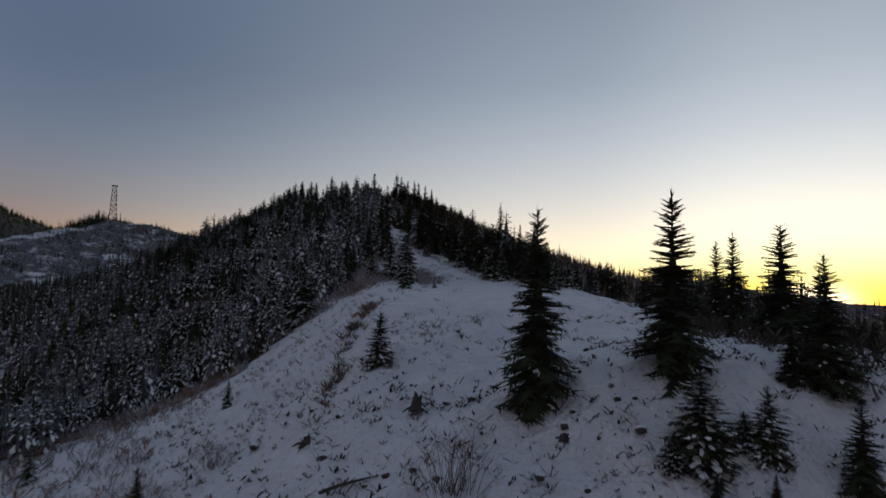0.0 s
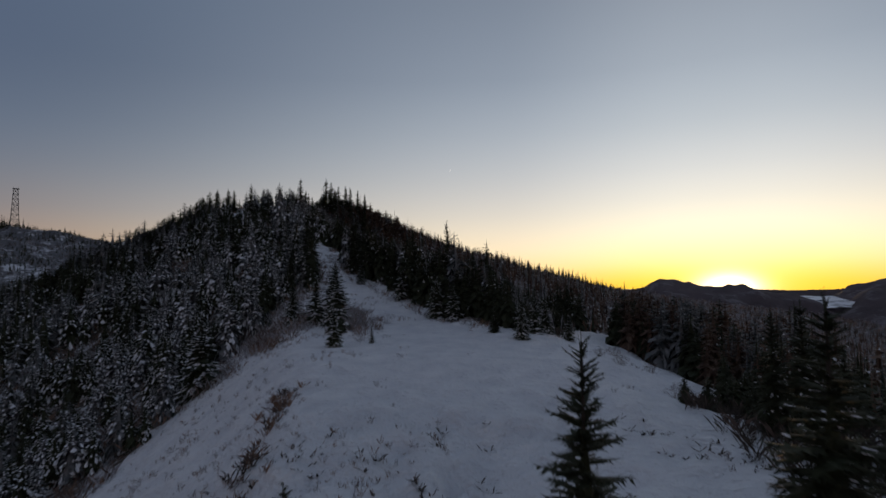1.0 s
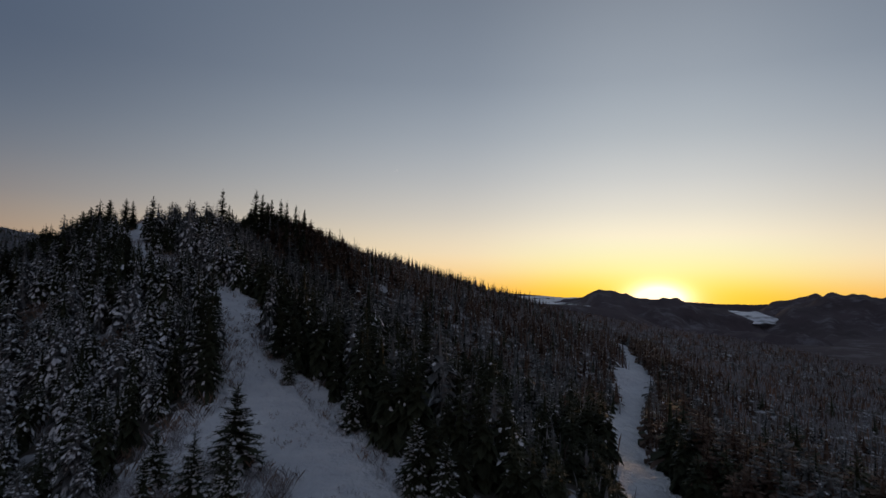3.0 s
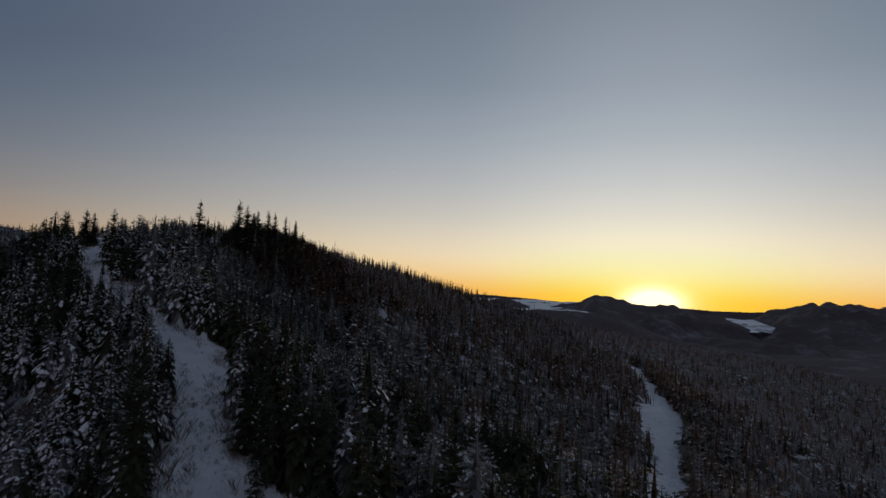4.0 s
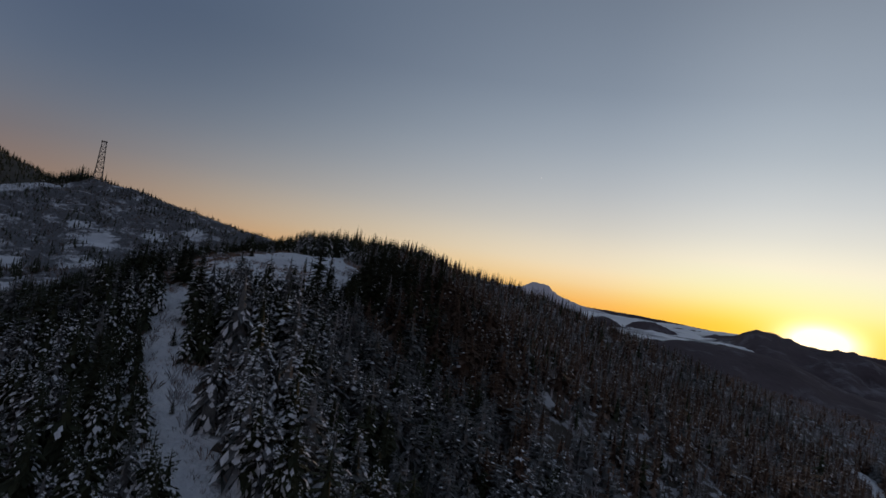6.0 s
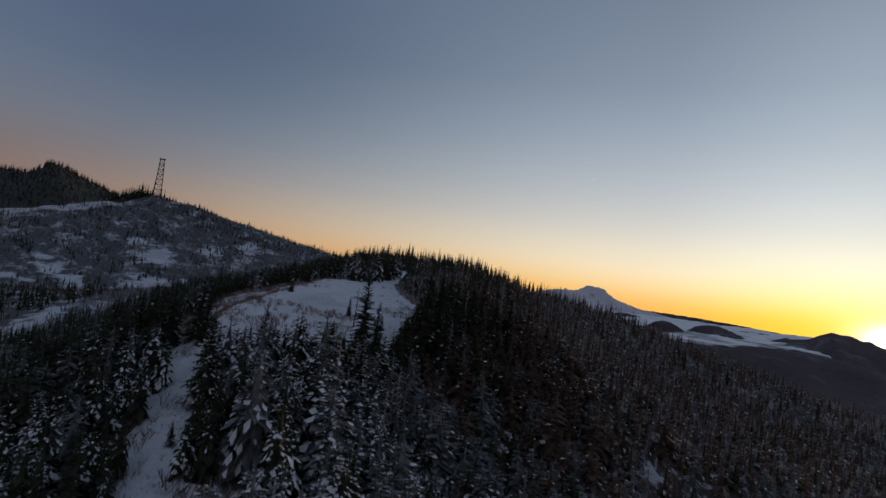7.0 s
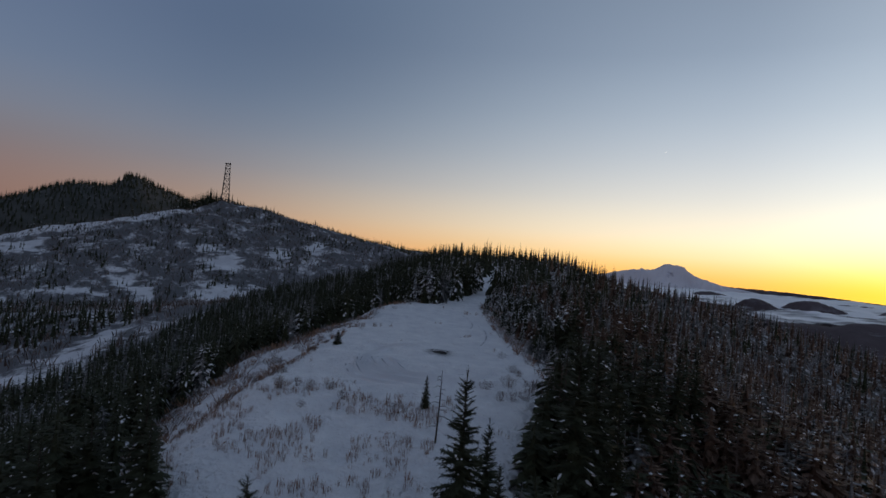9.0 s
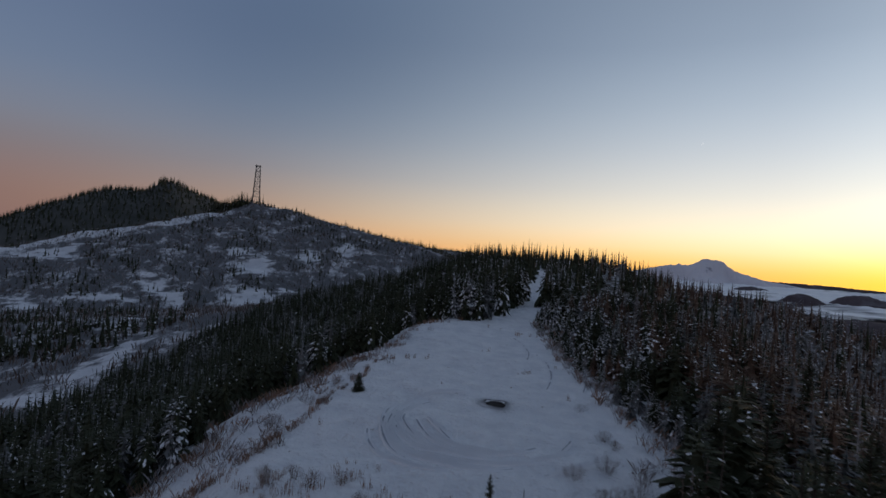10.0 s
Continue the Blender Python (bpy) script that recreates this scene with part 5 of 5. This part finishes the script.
# shrubbery round the head of the knoll
x, y = scatter(-24, 4, 78, 112, 0.55, 0.8)
ok = (np.minimum(np.hypot((x + 13.5) / 6.5, (y - 92) / 9), np.minimum(np.hypot((x + 4) / 3.5, (y - 93) / 9), np.hypot((x + 17.0) / 2.6, (y - 84) / 4))) + 0.45 * waves(x, y, 4, 95) < 0.75)
litter("brush", "brown and frosted shrubbery at the head of the knoll", "brush", x[ok], y[ok], 0.5, 1.7, [TWIG, TWIG_FROST, TWIG_FROST, STRAW], 97, 8, 0.7, 0.5)
x, y = scatter(-42, -12, 238, 306, 0.75, 0.8)
ok = (openness(x, y) < 1.0) & (openness(x, y) > -6.5) & (x > -39) & (waves(x, y, 7, 107) + 0.5 * rng.rand(x.size) > 0.05)
litter("rim_brush", "frosted brush on the eastern rim of the clearing", "brush", x[ok], y[ok], 0.5, 1.6, [TWIG_FROST, TWIG_FROST, TWIG, HEATH], 109, 9, 0.7, 0.6)
x, y = scatter(-14, 14, 88, 150, 0.7, 0.8)
ok = (openness(x, y) < 2.2) & (openness(x, y) > -2.5) & (waves(x, y, 6, 111) + 0.5 * rng.rand(x.size) > 0.0)
litter("lane_brush", "frosted low brush fringing the lane", "brush", x[ok], y[ok], 0.3, 1.1, [TWIG_FROST, TWIG_FROST, TWIG, STRAW], 113, 8, 0.7, 0.6)
# brushy bench west of the knoll
x, y = scatter(-60, -14, 22, 98, 0.8, 0.85)
ok = (x < np.interp(y, (22, 36, 46, 56, 66, 98), (-15, -18, -22, -23, -23, -26))) & (waves(x, y, 8, 101) + 0.8 * rng.rand(x.size) > -0.1)
litter("bench_brush", "pale frosted brush below the knoll", "brush", x[ok], y[ok], 0.35, 1.3, [TWIG_FROST, TWIG, TWIG_FROST, STRAW, HEATH], 103, 9, 0.7, 0.8)
# frosted shrubbery in the gaps of the shaded flank
x, y = scatter(-75, -6, 56, 190, 1.3, 0.85)
ok = (openness(x, y) < 0.6) & ((waves(x, y, 26, 31) > 0.33) | in_glade(x, y) | ((openness(x, y) > -3.0) & (waves(x, y, 9, 78) > 0.0))) & (x < crest_x(y) + 4)
litter("frosted_shrubbery", "pale frosted shrubbery between the conifers", "brush", x[ok], y[ok], 0.7, 1.9, [TWIG_FROST, TWIG, STRAW], 79, 12, 0.7, 0.6)
# low frosted brush between the trees of the sunny flank, on the bench and on the far hillside
x, y = scatter(20, 420, 75, 560, 2.3, 0.85)
ok = (openness(x, y) < -0.3) & (frosted_bench(x, y) | (rng.rand(x.size) < 0.45))
litter("frosted_brush", "grey frosted brush between the young trees", "brush", x[ok], y[ok], 1.4, 4.4, [TWIG_FROST, TWIG_FROST, TWIG_FROST, TWIG, HEATH], 69, 5, 0.22, 2.0)
x, y = scatter(-640, -150, 270, 1000, 3.0, 0.9)
wooded = x < -0.4 * (y - 300) + 80
x, y = far_out(x, y)
open_snow = np.min([np.hypot(((x - px) * by - (y - py) * bx) / (ax * by - ay * bx), ((y - py) * ax - (x - px) * ay) / (ax * by - ay * bx)) for px, py, ax, ay, bx, by in PATCHES], 0)
ok = (waves(x, y, 60, 58) + 0.6 * waves(x, y, 18, 59) > -0.45) & wooded & (open_snow > 1.0 + 0.3 * rng.rand(x.size)) & (x < np.interp(y, WOOD_EDGE[:, 0], WOOD_EDGE[:, 1]))
litter("hillside_brush", "grey frosted brush covering the far hillside", "brush", x[ok], y[ok], 1.5, 5.2, [TWIG_FROST, TWIG, TWIG, BARK, TWIG], 71, 2, 0.7, 2.6)


# ---- fire pit and wheel tracks ----
def disc_on_snow(name, cx, cy, profile, mat, steps=40, wobble=0.08, seed=0):
    """A round mesh laid on the ground: profile rows of radius and height above it."""
    r = np.random.RandomState(seed)
    ang = np.linspace(0, 2 * math.pi, steps, endpoint=False)
    vs, fs = [], []
    for rad, up in profile:
        k = rad * (1 + wobble * np.sin(3 * ang + seed) + wobble * r.uniform(-0.5, 0.5, steps))
        x, y = cx + k * np.cos(ang), cy + k * np.sin(ang)
        vs.append(np.stack([x, y, ground_z(x, y) + up], -1))
    for i in range(len(profile) - 1):
        a = i * steps + np.arange(steps)
        b = i * steps + (np.arange(steps) + 1) % steps
        fs.append(np.stack([a, b, b + steps, a + steps], 1))
    return mesh_of(name, np.concatenate(vs), np.concatenate(fs), [mat], None, True)


pit = new("fire_pit")
part("ash_bed", disc_on_snow("ash_bed", -36.0, 250.2, [(0.95, 0.03), (0.75, 0.05), (0.4, 0.03), (0.02, 0.05)], ASH, 28, 0.12, 3), pit, "black ash")
part("snow_rim", disc_on_snow("snow_rim", -36.0, 250.2, [(1.5, 0.0), (1.25, 0.05), (1.1, 0.06), (0.9, 0.0)], SNOW, 36, 0.10, 3), pit, "trodden melted snow rim")
soot = disc_on_snow("sooty_snow", -36.0, 250.2, [(2.6, 0.05), (2.1, 0.07), (1.7, 0.08), (1.45, 0.09), (1.2, 0.14), (0.95, 0.10)], SOOT, 40, 0.12, 5)
soot.attributes.new("thickness", "FLOAT", "POINT").data.foreach_set("value", np.repeat([0.0, 0.06, 0.16, 0.30, 0.50, 0.85], 40).astype(np.float32))
part("sooty_snow", soot, pit, "grey sooty snow")
tagged(pit, "black burnt-out fire pit melted into the snow", "fire pit")


def rut(cx, cy, radius, start, sweep, width, seed):
    """A curved rut with pushed-up snow on both sides."""
    r = random.Random(seed)
    n = max(12, int(sweep / 5))
    prof = [(-width, -0.03), (-width * 0.62, 0.24), (-width * 0.30, 0.02), (width * 0.30, 0.02), (width * 0.62, 0.25), (width, -0.03)]
    a = np.radians(np.linspace(start, start + sweep, n))
    rad = radius + 0.35 * np.sin(3 * a + seed)
    taper = np.clip(np.minimum(np.arange(n), n - 1 - np.arange(n)) / 4, 0.0, 1)
    vs = []
    for off, up in prof:
        x, y = cx + (rad + off) * np.cos(a), cy + (rad + off) * np.sin(a)
        vs.append(np.stack([x, y, ground_z(x, y) + up * taper - 0.03 * (1 - taper)], -1))
    vs = np.stack(vs, 1).reshape(-1, 3)
    k = len(prof)
    q = (np.arange(n - 1)[:, None] * k + np.arange(k - 1)[None]).ravel()
    return vs, np.stack([q, q + 1, q + k + 1, q + k], 1)


RUTS = [(9.4, 150, 150, 0.24), (9.0, 138, 150, 0.22), (8.55, 160, 160, 0.24), (8.15, 150, 120, 0.20), (7.7, 172, 130, 0.24), (7.2, 165, 90, 0.20), (6.7, 200, 120, 0.22), (9.9, 175, 80, 0.22), (10.4, 205, 70, 0.20),
        (8.4, 300, 40, 0.2), (7.6, 315, 45, 0.2), (5.9, 215, 90, 0.2), (5.2, 190, 60, 0.18), (9.6, 100, 60, 0.2), (10.6, 300, 40, 0.2)]
for i, (radius, start, sweep, width) in enumerate(RUTS):
    v, f = rut(-36.0 + 0.15 * (i % 4), 244.4 - 0.2 * (i % 3), radius, start, sweep, width * 1.35, i)
    tagged(new("wheel_rut", mesh_of("wheel_rut", v, f, [SNOW, GROOVE_SHADE], (np.arange(len(f)) % 5 == 2).astype(int), True)), "curved wheel rut pressed into the snow", "wheel track", "wheel ruts in the clearing")
for i, (cx, cy, radius, start, sweep) in enumerate([(-72, 262, 44, -8, 30), (-75, 262, 43, -6, 28), (-66, 275, 30, -5, 35)]):
    v, f = rut(cx, cy, radius, start, sweep, 0.3, i + 20)
    tagged(new("wheel_rut", mesh_of("wheel_rut", v, f, [SNOW, GROOVE_SHADE], (np.arange(len(f)) % 5 == 2).astype(int), True)), "wheel rut leading across the clearing", "wheel track", "wheel ruts in the clearing")


# ---- dead trees and stumps ----
def snag(x, y, height, seed):
    r = random.Random(seed)
    root = new("dead_tree")
    root.location = (x, y, float(ground_z(x, y)) - 0.1)
    part("trunk", mesh_of("trunk", *tube([(0, 0, 0), (0.1, 0.05, height * 0.5), (0.15, 0.0, height)], [0.09, 0.06, 0.015], 6), [BARK]), root)
    for k in range(16):
        z = height * (0.25 + 0.7 * k / 16)
        a, l = r.uniform(0, 6.28), (1 - z / height) * 1.2 + 0.25
        part("bare_branch", mesh_of("bare_branch", *tube([(0.1, 0, z), (0.1 + math.cos(a) * l * 0.6, math.sin(a) * l * 0.6, z + 0.05), (0.1 + math.cos(a) * l, math.sin(a) * l, z - 0.1)], [0.03, 0.02, 0.006], 4), [BARK]), root)
    return tagged(root, "slim dead conifer with bare branches", "dead tree")


snag(-29.6, 221.0, 6.4, 5)
snag(-19.2, 228.6, 9.0, 6)


def stump(x, y, height, radius, seed):
    """A rotten stump: a flared, fluted stem with a splintered top, snow on its lower side."""
    r = random.Random(seed)
    root = new("tree_stump")
    root.location = (x, y, float(ground_z(x, y)) - 0.15)
    sides, vs, fs = 11, [], []
    flute = [r.uniform(0.75, 1.25) for _ in range(sides)]
    tops = [height * r.choice((0.55, 0.7, 0.85, 1.0, 1.1)) for _ in range(sides)]
    for u, wide_ in ((0.0, 1.5), (0.25, 1.05), (0.6, 0.9), (1.0, 0.8)):
        for k in range(sides):
            a, q = 6.283 * k / sides, radius * wide_ * flute[k] * r.uniform(0.9, 1.1)
            vs.append((q * math.cos(a) + 0.12 * height * u, q * math.sin(a), u * tops[k]))
    vs.append((0.1 * height, 0, height * 0.45))
    for i in range(3):
        for k in range(sides):
            a, b = i * sides + k, i * sides + (k + 1) % sides
            fs += [(a, b, b + sides), (a, b + sides, a + sides)]
    fs += [(3 * sides + k, 3 * sides + (k + 1) % sides, 4 * sides) for k in range(sides)]
    part("stem", mesh_of("stem", np.array(vs), np.array(fs), [BARK]), root)
    for k in range(4):
        a = 1.3 + k * 1.6
        part("root", mesh_of("root", *tube([(0, 0, 0.15), (radius * 1.6 * math.cos(a), radius * 1.6 * math.sin(a), 0.14), (radius * 2.8 * math.cos(a), radius * 2.8 * math.sin(a), -0.1)], [radius * 0.4, radius * 0.25, 0.03], 5), [BARK]), root)
    vs, fs = tube([(0.1 * height, 0.05, height * 0.42), (0.1 * height, 0.05, height * 0.52), (0.1 * height, 0.05, height * 0.56)], [radius * 0.7, radius * 0.5, radius * 0.06], 9)
    part("snow_cap", mesh_of("snow_cap", vs, fs, [SNOW], None, True), root, "cap of snow")
    return tagged(root, "dark splintered rotten stump standing in the snow", "stump")


for i, (x, y, h, r_) in enumerate([(-1.4, 33.0, 0.95, 0.26), (4.4, 31.0, 0.9, 0.22), (6.0, 29.2, 0.35, 0.24), (-7.5, 33.6, 0.5, 0.3)]):
    stump(x, y, h, r_, i)

# ---- clods and a fallen branch on the front slope ----
def clod(seed):
    """An uneven lump of earth and roots, about one metre across."""
    r = random.Random(seed)
    bm = bmesh.new()
    bmesh.ops.create_icosphere(bm, subdivisions=2, radius=0.5)
    for v in bm.verts:
        v.co *= r.uniform(0.7, 1.2)
        v.co.z *= 0.7
        v.co.x += 0.25 * v.co.z
    me = bpy.data.meshes.new("clod")
    bm.to_mesh(me)
    bm.free()
    me.materials.append(BARK)
    return me


def clod_cap(seed):
    """Snow lying on the upper side of a clod."""
    r = random.Random(seed)
    ang = np.linspace(0, 2 * math.pi, 9, endpoint=False)
    rings = [(0.52, 0.05), (0.42, 0.30), (0.22, 0.42)]
    vs = [(rad * math.cos(a) * r.uniform(0.8, 1.15) + 0.12, rad * math.sin(a) * r.uniform(0.8, 1.15) + 0.16, up + r.uniform(-0.03, 0.03)) for rad, up in rings for a in ang] + [(0.12, 0.16, 0.45)]
    fs = [f for i in range(2) for k in range(9) for f in ((i * 9 + k, i * 9 + (k + 1) % 9, i * 9 + 9 + (k + 1) % 9), (i * 9 + k, i * 9 + 9 + (k + 1) % 9, i * 9 + 9 + k))] + [(18 + k, 18 + (k + 1) % 9, 27) for k in range(9)]
    return mesh_of("snow_cap", np.array(vs), np.array(fs), [SNOW], None, True)


clod_rng = random.Random(12)
clods = []
for i in range(46):
    while True:
        x, y = clod_rng.uniform(-13, 15), clod_rng.uniform(24, 40)
        if waves(np.array(x), np.array(y), 9, 51) > -0.2 + 0.03 * max(y - 32, 0):
            break
    size = clod_rng.uniform(0.22, 0.55)
    m = pose(x, y, float(ground_z(x, y)) + 0.05 * size, 0, 0, clod_rng.uniform(0, 40)) @ Matrix.Diagonal((size, size, size * clod_rng.uniform(0.8, 1.3), 1))
    if len(clods) < 4:
        root = new("clod")
        root.matrix_basis = m
        part("earth", clod(i), root)
        part("snow_cap", clod_cap(i), root, "cap of snow")
        clods.append((tagged(root, "dark clod of earth and roots capped with snow", "clod", "clods on the slope"), m.copy()))
    else:
        src, first = clods[i % 4]
        sx, sy, sz = first.to_scale()
        copy_thing(src, m @ Matrix.Diagonal((1 / sx, 1 / sy, 1 / sz, 1)))

branch = new("fallen_branch")
branch.matrix_basis = pose(-4.0, 27.7, float(ground_z(-4.0, 27.7)) + 0.12, 0, 0, 24)
part("limb", mesh_of("limb", *tube([(-1.5, -0.1, -0.1), (-0.6, 0, 0.10), (0.3, 0.05, 0.22), (1.3, 0.0, 0.35)], [0.09, 0.08, 0.055, 0.02], 7), [BARK]), branch)
for k in range(14):
    u, a = -1.2 + 0.17 * k, clod_rng.uniform(-1.0, 1.0)
    tip = (u + 0.3 * math.cos(a), 0.5 * math.sin(a * 2), clod_rng.uniform(-0.15, 0.45))
    part("twig", mesh_of("twig", *tube([(u, 0.0, 0.05 + 0.1 * u), tip], [0.02, 0.006], 4), [TWIG]), branch)
tagged(branch, "fallen dead branch with dry red-brown twigs lying in the snow", "branch")

# ---- crescent moon ----
moon_at = Vector((math.sin(radians(6.95)), math.cos(radians(6.95)), math.tan(radians(11.85)))) * 4500
seg = np.radians(np.linspace(-85, 85, 14))
outer = np.stack([np.cos(seg), np.sin(seg)], 1)
inner = np.stack([np.cos(seg) * 0.72, np.sin(seg)], 1)
across, upward = Vector((math.cos(radians(6.95)), -math.sin(radians(6.95)), 0)), Vector((0, 0, 1))
moon_pts = [tuple(moon_at + (across * p[0] * 0.8 - upward * p[0] * 0.6 + upward * p[1] * 0.8 + across * p[1] * 0.6) * 11) for p in np.concatenate([outer, inner])]
moon_mat = bpy.data.materials.new("moonlight")
moon_mat.use_nodes = True
moon_mat.node_tree.nodes["Principled BSDF"].inputs["Emission Color"].default_value = (1, 0.95, 0.88, 1)
moon_mat.node_tree.nodes["Principled BSDF"].inputs["Emission Strength"].default_value = 0.6
tagged(new("moon", mesh_of("moon", np.array(moon_pts), np.array([(i, i + 1, 15 + i, 14 + i) for i in range(13)]), [moon_mat])), "thin pale crescent moon in the evening sky", "moon", kind="structure")
